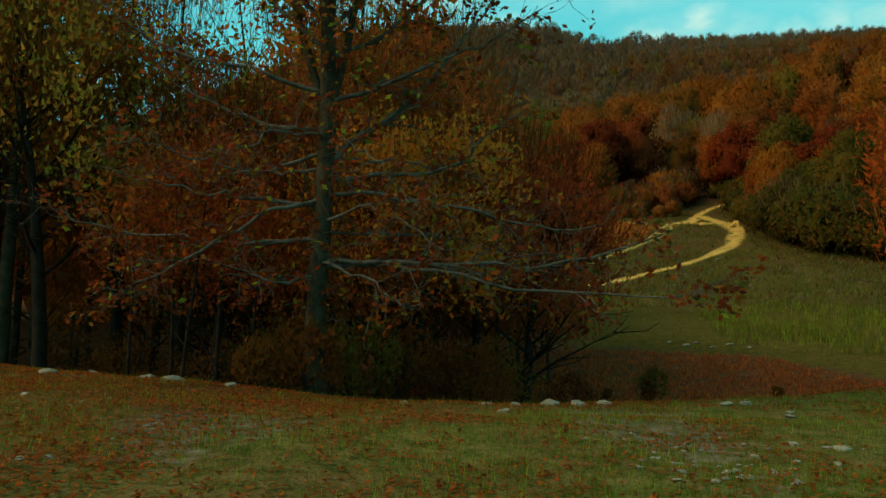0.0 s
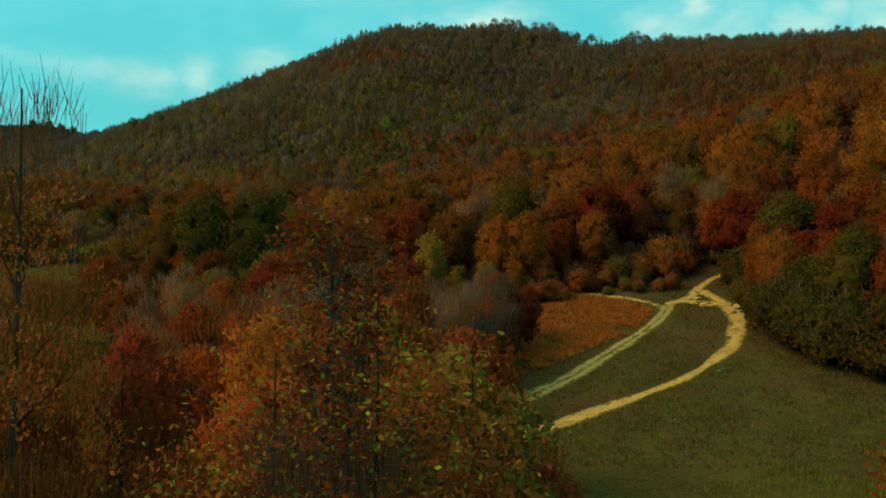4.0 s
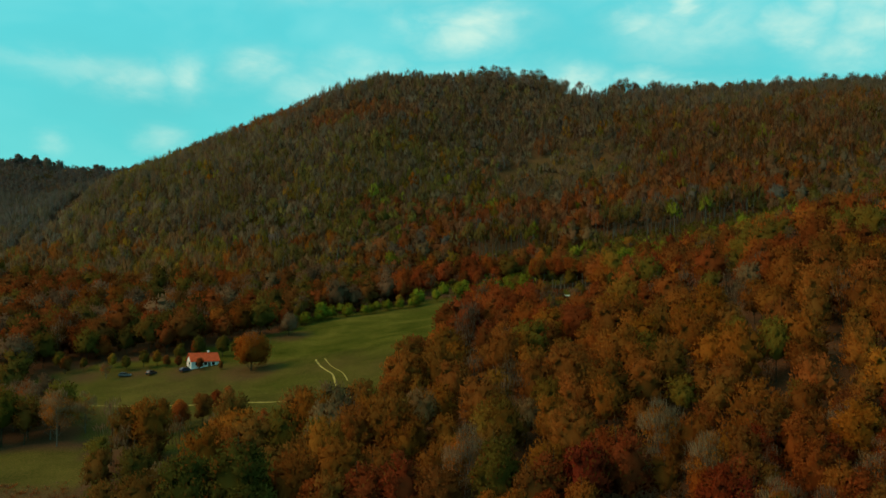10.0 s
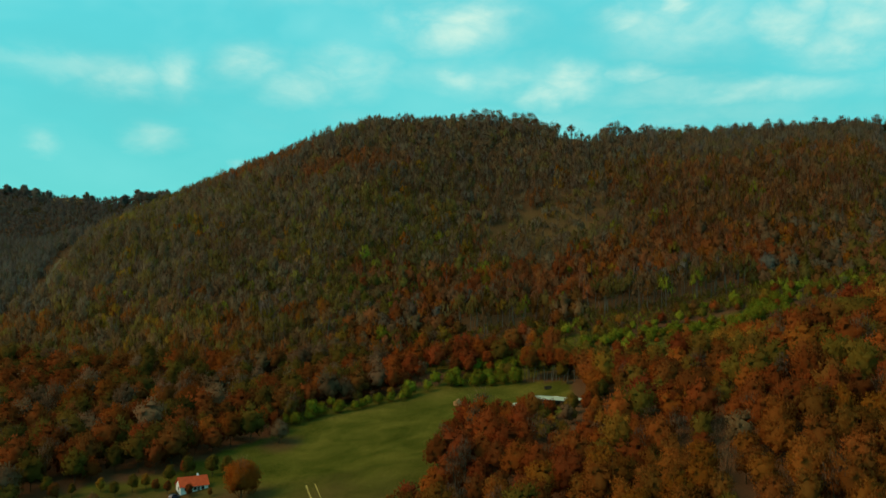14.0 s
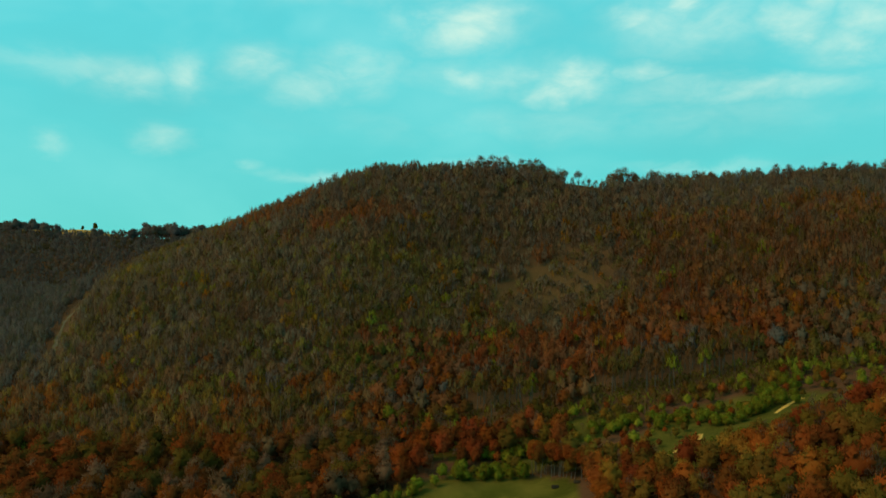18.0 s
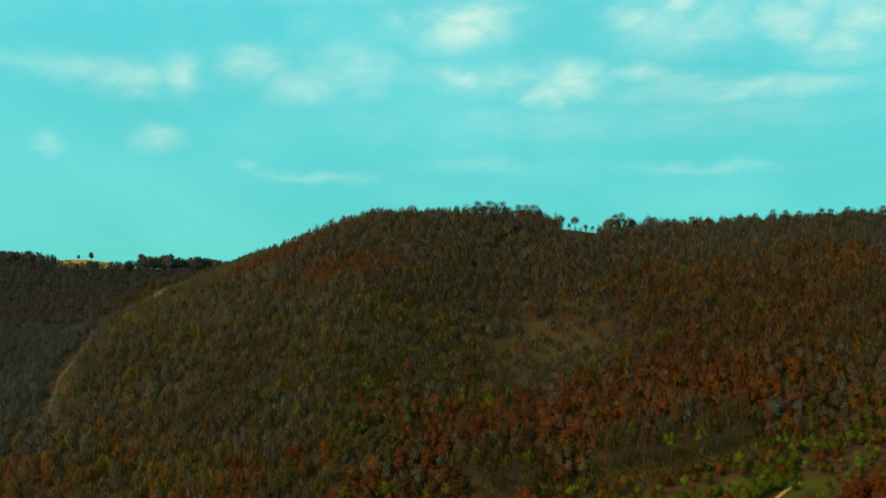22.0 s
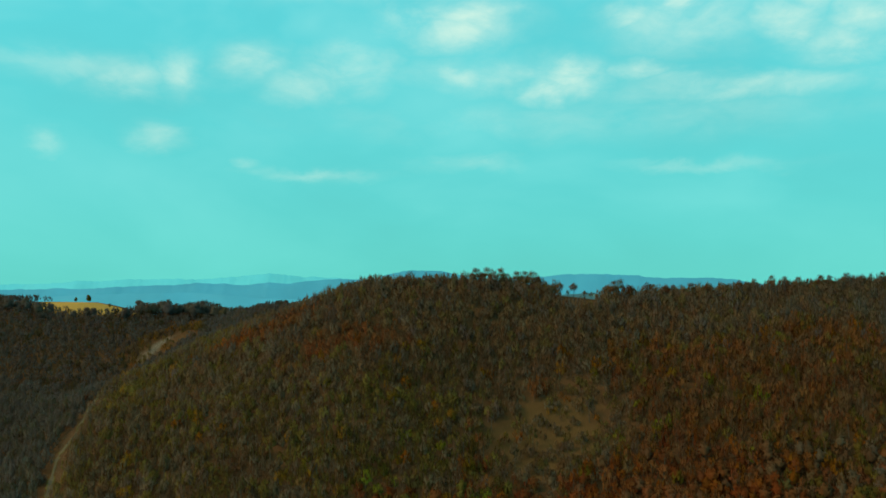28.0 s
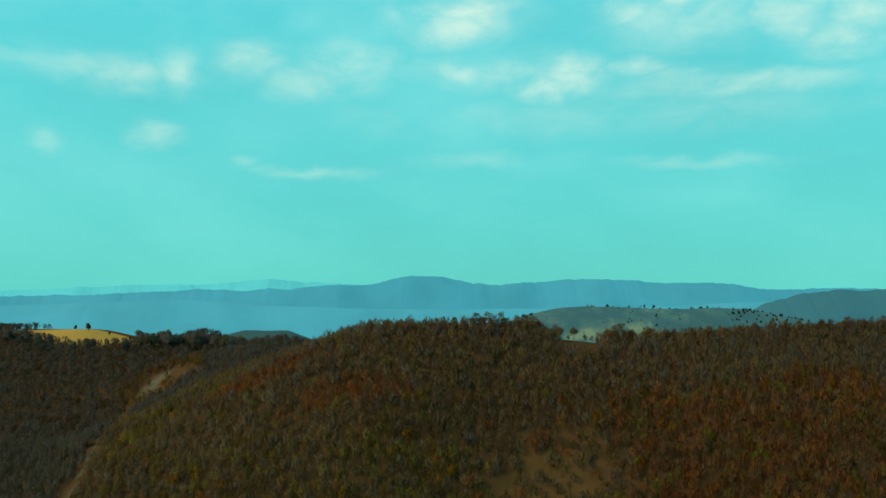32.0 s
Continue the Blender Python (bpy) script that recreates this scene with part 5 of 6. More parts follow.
def copses():
    """Dots of trees and hedges along the pasture hill."""
    r = np.random.default_rng(77)
    x = r.uniform(180, 1050, 420)
    u = r.random(420) ** 2.2
    top = np.interp(x, [170, 260, 440, 760, 900, 1060], [205, 240, 267, 262, 256, 222])
    y = 2250 - 420 * u
    z = -80 + (top + 80) * (1 - u) ** 0.7 - 3
    woodland("woodland", "dark copses dotted over a far pasture hill", np.stack([x, y, z], 1), tinted(r, ["green"], [1], 420) * 0.6, r.uniform(0.3, 0.6, 420), [template(470, 30, 3.2, 15, 0, 6, 5, sides=3)], r)


copses()


# ---- the terrace: beech, stones, leaf litter ----
def great_beech():
    r = np.random.default_rng(61)
    ob = tagged(new("beech_tree"), "tall grey beech with long bare drooping limbs and few leaves", "tree")
    x, y = -2.25, 14.9
    ob.location = (x, y, ground_at(x, y))
    trunk = np.array([(0.02, 0, -0.6), (0, 0, 0), (-0.05, 0.02, 1.5), (0.0, 0.05, 3.0), (0.06, 0, 5), (0.0, 0, 7), (0.05, 0.05, 9), (0, 0, 11), (-0.1, 0, 13), (-0.05, 0, 15), (0, 0, 17.2)])
    radii = np.array([0.28, 0.22, 0.19, 0.175, 0.16, 0.135, 0.115, 0.09, 0.07, 0.04, 0.012])
    part("trunk", mesh_of("trunk", *tube(trunk, radii, 12), [BARK], None, True), ob, "smooth grey trunk")
    for k, (sx, sy, low, high) in enumerate(((0.5, 0.2, 4.6, 15.5), (-0.7, 0.3, 5.4, 14.5), (0.25, -0.4, 6.5, 14.0))):
        z = np.linspace(low, high, 7)
        bow = np.sin(np.linspace(0, 1, 7) ** 0.6 * np.pi / 2)
        leader = np.stack([sx * bow * 1.6, sy * bow * 1.6, z], 1) + r.normal(0, 0.05, (7, 3))
        part("leader", mesh_of("leader", *tube(leader, np.linspace(0.085, 0.015, 7), 8), [BARK], None, True), ob)
    ground = ob.location[2]
    # height on the trunk, reach and depth of the tip, heights on the way and at the tip, thickness
    main = [(2.8, 6.0, -0.8, 3.05, 2.75, 3.45, 0.062), (2.85, 1.7, -1.6, 2.8, 2.35, 2.1, 0.036), (2.9, 6.2, -1.8, 2.95, 2.3, 2.4, 0.05), (4.1, 4.9, -0.6, 4.2, 3.4, 3.6, 0.05), (4.35, 3.7, 0.6, 4.75, 4.4, 5.9, 0.055), (5.8, 3.9, -0.5, 6.3, 6.4, 7.5, 0.05),
            (4.5, 3.1, 0.8, 5.6, 6.6, 8.2, 0.07), (4.8, 3.3, 1.6, 4.9, 4.9, 4.7, 0.035), (4.05, -2.9, -1.2, 3.7, 2.5, 2.4, 0.045), (2.6, -1.5, -0.9, 2.55, 2.7, 2.75, 0.04), (3.9, -4.2, 0.3, 4.0, 3.95, 4.6, 0.042), (3.3, -5.2, 0.9, 3.3, 3.35, 3.85, 0.045),
            (4.9, -3.2, -0.8, 4.4, 4.75, 4.9, 0.036), (6.0, -4.8, 0.4, 6.3, 6.6, 7.9, 0.05), (5.3, -3.6, 1.2, 5.5, 5.9, 6.9, 0.045), (3.6, 2.4, -2.2, 3.9, 3.5, 3.0, 0.034), (5.2, -1.2, -2.2, 5.3, 4.9, 4.4, 0.03), (5.0, 1.4, -2.0, 5.2, 4.7, 4.1, 0.03),
            (6.6, 2.8, 0.9, 7.4, 8.0, 9.6, 0.05), (6.8, -2.6, 0.7, 7.5, 8.2, 9.9, 0.05), (3.4, 3.6, 1.9, 3.6, 3.7, 3.3, 0.035), (4.6, -2.4, 1.8, 4.5, 4.7, 5.2, 0.035)]
    limbs = []
    for h, reach, deep, z1, z2, z3, thick in main:
        s = np.linspace(0, 1, 15)[:, None]
        a = np.array([(0, 0, h), (reach * 0.33, deep * 0.25, z1), (reach * 0.68, deep * 0.7, z2), (reach, deep, z3)])
        line = (1 - s) ** 3 * a[0] + 3 * s * (1 - s) ** 2 * a[1] + 3 * s ** 2 * (1 - s) * a[2] + s ** 3 * a[3]
        wob = np.cumsum(r.normal(0, 0.055, (15, 3)), 0)
        line = line + (wob - s * wob[-1]) * np.minimum(1, s * 4) - np.array([0, 0, ground])
        limbs.append((h, line, thick))
    for k in range(34):
        h = 6.6 + 9.6 * (k + r.random()) / 34
        a = k * 2.4 + r.normal(0, 0.3)
        length = 3.6 * (1.15 - (h - 6.6) / 11.5)
        limbs.append((h, bent((0, 0, h), (math.cos(a), math.sin(a), 0.7 + 0.1 * (h - 6)), length, 7, r, 0.03, 0.09), 0.02 + 0.008 * length))
    leaves = []
    for h, line, thick in limbs:
        n = len(line)
        pieces = [tube(line, np.linspace(1, 0.22, n) * thick, 7)]
        length = np.linalg.norm(np.diff(line, axis=0), axis=1).sum()
        for j in range(int(5 + length * 2.6)):
            i = int(r.integers(2, n))
            ahead = line[i] - line[i - 1]
            ahead /= np.linalg.norm(ahead)
            way = ahead + r.normal(0, 0.5, 3) * np.array([1, 1, 0.7]) + np.array([0, 0, 0.1])
            side = bent(line[i], way, min(length, 4.5) * r.uniform(0.12, 0.32), 5, r, 0.0, 0.26)
            pieces.append(tube(side, np.linspace(1, 0.35, 6) * thick * 0.34 * (1.2 - i / n), 4))
            for _ in range(4):
                q = int(r.integers(1, 6))
                twig = bent(side[q], side[q] - side[q - 1] + r.normal(0, 0.08, 3), r.uniform(0.25, 0.7), 3, r, -0.02, 0.2)
                pieces.append(tube(twig, np.linspace(1, 0.5, 4) * 0.0065, 3))
                if r.random() < (0.6 if h < 6 else 0.8):
                    leaves.append(twig[r.integers(1, 4, 7)] + r.normal(0, 0.07, (7, 3)))
        part("limb", mesh_of("limb", *join(pieces), [PALE_BARK], None, True), ob)
    for k in range(60):
        h, a = r.uniform(1.2, 7.0), r.uniform(np.pi, 2 * np.pi)
        shoot = bent((0.12 * math.cos(a), 0.12 * math.sin(a), h), (math.cos(a), math.sin(a), r.uniform(-0.5, 0.6)), r.uniform(0.3, 1.1), 5, r, -0.04, 0.3)
        part("shoot", mesh_of("shoot", *tube(shoot, np.linspace(1, 0.4, 6) * r.uniform(0.006, 0.012), 3), [PALE_BARK], None, True), ob)
        if r.random() < 0.7:
            leaves.append(shoot[r.integers(2, 6, 8)] + r.normal(0, 0.07, (8, 3)))
    p = np.concatenate(leaves)
    v, f = blades(p, 0.085, r, 0.6, 1.6)
    twigs = bare_crown(r, 2600, 13.5, 4.6, 3.9, 0.02, "twig")
    tagged(part("bare_crown", mesh_of("bare_crown", *twigs[:2], [LEAVES], twigs[2] * 0.6), ob, "fine bare twigs"), kind="stuff")
    table = np.array([TINTS[k] for k in ("orange", "russet", "olive", "yellow", "lime", "red")])
    c = table[r.choice(6, len(p), p=[0.32, 0.2, 0.12, 0.1, 0.06, 0.2])] * r.uniform(0.8, 1.7, (len(p), 1))
    part("foliage", mesh_of("foliage", v, f, [LEAVES], np.repeat(c, 4, 0)), ob, "sparse orange and olive leaves")
    p = np.concatenate([crown_points(r, 6000, 17.0, 5.2, 3.4, 40, fill=0.1)[0], crown_points(r, 3200, 10.5, 4.4, 4.0, 40, fill=0.1)[0]])
    v, f = blades(p, 0.074, r, 0.6, 1.7)
    c = table[r.choice(6, len(p), p=[0.32, 0.14, 0.2, 0.18, 0.08, 0.08])] * r.uniform(1.1, 2.3, (len(p), 1))
    part("upper_foliage", mesh_of("upper_foliage", v, f, [LEAVES], np.repeat(c, 4, 0)), ob, "yellow and orange upper leaves")


great_beech()


def tall_bare_tree(x, y, high, seed, label, leafy=0, tint=""):
    r = np.random.default_rng(seed)
    ob = tagged(new("tall_tree"), label, "tree")
    ob.location = (x, y, ground_at(x, y))
    v, f = stems(r, high, high * 0.35, 3.0, 0.2, 26, 7, 0.03, 7, 5)
    # all but the tallest get darker bark: shade among them put into trunk colour
    part("trunk", mesh_of("trunk", v, f, [BARK if high > 22 else DARK_BARK], None, True), ob)
    v, f, c, _ = bare_crown(r, 1300, high, high * 0.4, 2.9, 0.022, "brown")
    tagged(part("bare_crown", mesh_of("bare_crown", v, f, [LEAVES], c), ob), kind="stuff")
    if leafy:
        v, f, c, _ = crown(r, tint or ("olive", "russet", "brown")[seed % 3], leafy, 0.12, high * 0.95, 2.5, 3.2, 30, 0.45, fill=0.2, core=0)
        part("foliage", mesh_of("foliage", v, f, [LEAVES], c * 2.2), ob)


tall_bare_tree(-11.4, 21.4, 22.5, 71, "tall nearly leafless grey tree at the terrace edge", 6000, "russet")
tall_bare_tree(-13.2, 24.5, 20.5, 72, "tall nearly leafless grey tree among others", 6000, "brown")
tall_bare_tree(-14.6, 23.2, 19.0, 88, "tall nearly leafless grey tree among others", 6000, "olive")
tall_bare_tree(-9.6, 24.0, 16.0, 89, "slim tree with fine twigs and a few leaves", 3600, "orange")
tall_bare_tree(-9.4, 19.4, 11.8, 73, "olive-leaved tree with many thin limbs", 4200, "olive")
tall_bare_tree(-12.5, 19.8, 12.5, 74, "olive-leaved tree with a dark trunk", 4800, "olive")
tall_bare_tree(-6.2, 24.0, 8.0, 75, "thin tree with scattered red leaves", 6000, "red")
tall_bare_tree(-7.0, 22.5, 13.5, 91, "thin tree with olive and yellow leaves", 3800, "olive")
tall_bare_tree(-4.9, 24.5, 13.5, 92, "thin tree with fine twigs and red leaves", 5500, "red")
tall_bare_tree(-0.6, 22.5, 12.0, 76, "thin tree with scattered red leaves", 8000, "red")
tall_bare_tree(-4.2, 29.0, 14.5, 77, "slender red-leaved tree behind the beech", 8000, "red")
tall_bare_tree(-5.4, 20.2, 8.0, 78, "thin many-limbed tree beside the beech", 9000, "russet")
tall_bare_tree(-2.6, 22.6, 13.5, 79, "thin many-limbed red-leaved tree behind the beech", 12000, "red")
tall_bare_tree(-0.9, 19.4, 8.8, 84, "thin tree with orange leaves near the beech", 8000, "orange")
tall_bare_tree(1.0, 26.0, 11.0, 85, "slender tree with red leaves in the hollow", 9000, "red")
tall_bare_tree(2.2, 22.5, 8.6, 90, "slender tree with red and orange leaves in the hollow", 8000, "russet")
tall_bare_tree(-7.4, 26.5, 8.5, 86, "slender tree with brown leaves in the hollow", 8000, "russet")
tall_bare_tree(-10.2, 29.0, 9.5, 87, "slender tree with brown leaves in the hollow", 8000, "brown")


def sapling(x, y, high, seed):
    r = np.random.default_rng(seed)
    ob = tagged(new("sapling"), "thin dark sapling with a few side twigs", "tree", "saplings beside the beech")
    ob.location = (x, y, ground_at(x, y))
    v, f = stems(r, high, 1.0, 1.5, 0.05, 10, 6, 0.02, 3)
    part("trunk", mesh_of("trunk", v, f, [DARK_BARK], None, True), ob)
    v, f, c, _ = crown(r, "russet", 700, 0.09, high, 1.2, 1.3, 16, 0.4, fill=0.1, core=0)
    part("foliage", mesh_of("foliage", v, f, [LEAVES], c), ob)


for n, (x, y, high) in enumerate(((-4.95, 15.9, 5.6), (-4.4, 16.2, 6.4), (-3.9, 16.6, 4.2), (-5.6, 17.2, 4.8), (-2.0, 15.8, 5.2), (-1.3, 16.5, 3.6), (-6.9, 18.2, 5.0))):
    sapling(x, y, high, 80 + n)


def thicket_bush(x, y, high, wide, tint, seed, label):
    r = np.random.default_rng(seed)
    ob = tagged(new("bush"), label, "bush")
    ob.location = (x, y, ground_at(x, y))
    v, f = stems(r, high, 0.1, wide, 0.035, 14, 5, 0.1, 3)
    part("stem", mesh_of("stem", v, f, [DARK_BARK], None, True), ob)
    v, f, c, _ = crown(r, tint, int(300 + 800 * wide), 0.09, high, 0.0, wide, 22, 0.35, fill=0.1, core=0)
    part("foliage", mesh_of("foliage", v, f, [LEAVES], c), ob)


for n, (x, y, high, wide, tint) in enumerate((
    (-2.3, 14.4, 1.3, 0.7, "brown"), (-3.2, 14.7, 1.0, 0.6, "brown"), (-2.6, 16.2, 2.0, 1.2, "brown"), (-1.6, 15.8, 1.8, 1.0, "olive"), (-1.2, 17.0, 2.2, 1.3, "brown"), (0.6, 17.4, 2.0, 1.2, "brown"), (0.2, 18.6, 2.4, 1.4, "brown"), (-3.6, 18.2, 2.1, 1.4, "green"), (1.2, 20.4, 2.6, 1.5, "olive"),
    (4.4, 28.5, 1.9, 1.2, "brown"), (7.2, 29.0, 1.7, 0.35, "brown"), (6.0, 30.0, 1.3, 0.3, "brown"), (11.6, 28.6, 1.6, 0.35, "brown"), (9.0, 29.5, 0.8, 0.4, "brown"), (-5.2, 19.6, 2.0, 1.5, "brown"), (-7.6, 21.0, 2.2, 1.6, "brown"), (-9.6, 22.6, 2.6, 1.7, "brown"), (8.4, 33.0, 2.0, 0.7, "olive"),
)):
    thicket_bush(x, y, high, wide, tint, 140 + n, {"brown": "dark brown twiggy bush in the hollow", "green": "dark green bush below the beech", "olive": "olive bush in the hollow"}[tint])


def tufts(name, label, corners, count, high, spread, tints, seed, blades_each=5, lean=0.7, patchy=0.0, bright=1.0):
    """Bracken fronds or grass blades in tufts over a patch of ground."""
    r = np.random.default_rng(seed)
    a = np.array(corners)
    lo, hi = a.min(0), a.max(0)
    p = r.uniform(lo, hi, (count * 4, 2))
    keep = inside(p[:, 0], p[:, 1], list(corners)) & ~near_track(p[:, 0], p[:, 1], 1.6)
    if patchy:
        keep &= waves(p[:, 0], p[:, 1], patchy, seed) > r.uniform(-1, 0.8, len(p))
    p = p[keep][:count]
    n = len(p)
    base = np.repeat(np.column_stack([p, height(p[:, 0], p[:, 1]) - 0.03]), blades_each, 0)
    m = len(base)
    a = r.uniform(0, 2 * np.pi, m)
    out = np.stack([np.cos(a), np.sin(a), np.zeros(m)], 1)
    side = np.stack([-np.sin(a), np.cos(a), np.zeros(m)], 1)
    h = high * r.uniform(0.5, 1.3, m)[:, None]
    base = base + out * r.uniform(0, spread, m)[:, None]
    tip = base + out * h * lean * r.uniform(0.3, 1.2, m)[:, None] + np.array([0, 0, 1.0]) * h
    w = high * (0.3 if lean > 0.5 else 0.09)
    v = np.stack([base - side * w * 0.5, base + side * w * 0.5, tip], 1).reshape(-1, 3)
    c = tinted(r, tints, [1] * len(tints), n) * bright
    c = np.repeat(np.repeat(c, blades_each, 0) * r.uniform(0.6, 1.5, (m, 1)), 3, 0)
    tagged(new(name, mesh_of(name, v, np.arange(m * 3).reshape(m, 3), [LEAVES], c)), label, "plants", kind="stuff")


HOLLOW = [(-4, 18), (8, 17), (16, 25), (21, 38), (18, 46), (8, 49), (-2, 46)]
TERRACE = [(-16, 4), (14, 4), (16, 24), (8, 15.5), (2, 13.9), (-4, 14.6), (-9, 17), (-16, 24)]
tufts("bracken", "dead russet bracken in the hollow", HOLLOW, 8000, 0.22, 0.3, ["red", "russet", "brown"], 11, bright=2.2)
tufts("bracken", "russet bracken bank beside the track", BRACKEN, 1700, 0.55, 0.8, ["russet", "orange", "russet", "brown"], 12, 14, 1.3, patchy=1.6, bright=2.5)
tufts("bracken", "brown bracken field in the valley", BROWN_FIELD, 3600, 0.55, 0.9, ["brown", "dull_brown", "brown", "russet"], 13, 12, 1.3, patchy=2.0, bright=1.4)
tufts("grass", "short green and olive grass on the terrace", TERRACE, 36000, 0.11, 0.09, ["grass", "grass", "lime", "olive"], 14, 3, 0.4, 1.1, 1.35)
tufts("grass", "rough grass in the green meadow", GREEN_MEADOW, 7000, 0.3, 0.4, ["lime", "grass", "olive"], 15, 4, 0.35, 9.0)
tufts("grass", "rough olive grass between the tracks", OUTLOOK, 7000, 0.4, 0.5, ["olive", "brown", "grass", "twig"], 20, 4, 0.6, 3.0, 1.3)
tufts("grass", "tall pale grass standing in the meadow", [(17, 50), (24, 46), (34, 50), (35, 58), (27, 66), (19, 61)], 1500, 0.55, 0.4, ["lime", "grass", "olive"], 18, 4, 0.3, 4.0, 1.5)
tufts("grass", "rough grass across the upper meadow", MEADOW, 9000, 0.4, 0.5, ["grass", "grass", "lime", "olive"], 16, 3, 0.45, 16.0, 0.75)


def leaf_litter():
    r = np.random.default_rng(17)
    p = np.stack([r.uniform(-15, 12, 260000), r.uniform(4, 24, 260000)], 1)
    x, y = p.T
    thick = 0.2 + 0.3 * smooth(3, -6, x) + 0.45 * smooth(9.5, 14, y) * smooth(6, 0, x) + 0.3 * waves(x, y, 0.5, 31) + 0.3 * waves(x, y, 1.7, 33)
    p = p[(y < lip(x) + 2.5) & (r.random(len(p)) < thick) & (np.abs(x) < 0.62 * y + 1.5)][:80000]
    n = len(p)
    centres = np.column_stack([p, height(p[:, 0], p[:, 1]) + 0.018 + 0.02 * r.random(n)])
    a = r.uniform(0, 2 * np.pi, n)
    d = np.stack([np.cos(a), np.sin(a), r.normal(0, 0.3, n)], 1)
    s = np.stack([-np.sin(a), np.cos(a), r.normal(0, 0.3, n)], 1)
    size = r.uniform(0.018, 0.042, n)[:, None]
    v = np.stack([centres - d * size, centres + s * size * 0.8 + d * size * 0.2, centres + d * size - s * size * 0.4], 1).reshape(-1, 3)
    c = tinted(r, ["orange", "russet", "red", "brown"], [2.4, 4, 2.8, 2.4], n) * r.uniform(0.7, 2.1, (n, 1))
    tagged(new("leaf_litter", mesh_of("leaf_litter", v, np.arange(n * 3).reshape(n, 3), [LEAVES], np.repeat(c, 3, 0))), "fallen orange beech leaves scattered over grass", "leaves", kind="stuff")


leaf_litter()


def stone(x, y, size, seed):
    r = np.random.default_rng(seed)
    bm = bmesh.new()
    bmesh.ops.create_icosphere(bm, subdivisions=2, radius=1)
    stretch = np.array([1, r.uniform(0.6, 0.9), r.uniform(0.25, 0.42)]) * size * 0.85
    for v in bm.verts:
        k = 1 + 0.35 * noise.noise(v.co * 1.3 + Vector((seed, 0, 0))) + 0.12 * noise.noise(v.co * 4)
        v.co = Vector(np.array(v.co) * k * stretch)
    me = bpy.data.meshes.new("stone")
    bm.to_mesh(me)
    bm.free()
    me.materials.append(STONE)
    ob = new("stone", me)
    ob.matrix_world = Matrix.Translation((x, y, ground_at(x, y) + size * 0.12)) @ pose(0, 0, 0, r.normal(0, 6), r.normal(0, 6), r.uniform(0, 360))
    tagged(ob, "pale limestone half sunk in the grass" if size > 0.1 else "small pale stone in the grass", "stone", "stones on the terrace")


STONES = [(4.3, 8.95, 0.13), (3.9, 9.2, 0.09), (5.0, 11.9, 0.13), (5.2, 12.4, 0.1), (4.55, 13.3, 0.15), (4.9, 13.4, 0.13), (2.2, 13.25, 0.2), (1.75, 13.35, 0.22), (2.6, 13.3, 0.17),
          (1.2, 13.35, 0.14), (0.7, 13.1, 0.12), (-0.6, 13.4, 0.1), (-5.6, 11.2, 0.1), (-7.2, 15.2, 0.2), (-6.5, 15.6, 0.16), (-4.6, 14.3, 0.22), (-5.2, 14.6, 0.2), (-3.6, 14.1, 0.16), (0.9, 12.0, 0.12)]
for n, (x, y, size) in enumerate(STONES):
    stone(x, y, size, n)
pebbles = np.random.default_rng(19)
for n in range(96):
    cx, cy, sx, sy = ((2.2, 7.5, 0.42, 0.5), (2.4, 7.2, 0.5, 0.4), (2.2, 7.8, 0.5, 0.6), (-5.2, 11.0, 1.3, 0.8), (-3.6, 8.6, 1.2, 0.8), (3.8, 9.5, 1.4, 1.2))[n % 6]
    stone(pebbles.normal(cx, sx), pebbles.normal(cy, sy), pebbles.uniform(0.03, 0.065), 40 + n)


# ---- homestead ----
WHITE_WALL = mottled("limewashed_wall", (0.5, 0.52, 0.5), (0.78, 0.78, 0.74), 0.8, fine=6, depth=0.01)
RED_TILES = mottled("red_roof_tiles", (0.42, 0.05, 0.015), (0.66, 0.1, 0.025), 0.9, fine=8, depth=0.03)
RUST_TILES = mottled("rusty_roof_tiles", (0.15, 0.035, 0.018), (0.28, 0.065, 0.03), 0.9, fine=8, depth=0.03)
SHEET_ROOF = mottled("pale_sheet_roof", (0.2, 0.24, 0.17), (0.36, 0.4, 0.29), 0.5, fine=5, depth=0.02)
BOARDS = mottled("weathered_boards", (0.05, 0.042, 0.033), (0.14, 0.12, 0.095), 1.4, fine=10, depth=0.01)
DARK_GLASS = mottled("dark_window_glass", (0.008, 0.009, 0.011), (0.02, 0.022, 0.026), 2.0, rough=0.15, spec=0.5)
TYRE = mottled("tyre_rubber", (0.01, 0.01, 0.01), (0.025, 0.025, 0.025), 6.0)
STRAW = mottled("old_straw", (0.14, 0.07, 0.025), (0.3, 0.16, 0.06), 2.0, fine=14, depth=0.05)
YELLOW_WOOD = mottled("fresh_yellow_planks", (0.4, 0.3, 0.08), (0.6, 0.47, 0.16), 2.0)
PAINTS = {k: mottled("car_paint_" + k, tuple(v * 0.85 for v in c), c, 1.5, rough=0.3, bump=0.02, spec=0.5) for k, c in {"black": (0.02, 0.021, 0.025), "blue": (0.02, 0.03, 0.06), "grey": (0.1, 0.105, 0.11), "white": (0.72, 0.74, 0.74)}.items()}


def block(size, at=(0, 0, 0), bevel=0.0):
    """A box standing on its base, with its edges eased."""
    bm = bmesh.new()
    bmesh.ops.create_cube(bm, size=1)
    for v in bm.verts:
        v.co = Vector((v.co.x * size[0] + at[0], v.co.y * size[1] + at[1], (v.co.z + 0.5) * size[2] + at[2]))
    if bevel:
        bmesh.ops.bevel(bm, geom=bm.edges[:], offset=bevel, segments=2, affect="EDGES")
    return bm


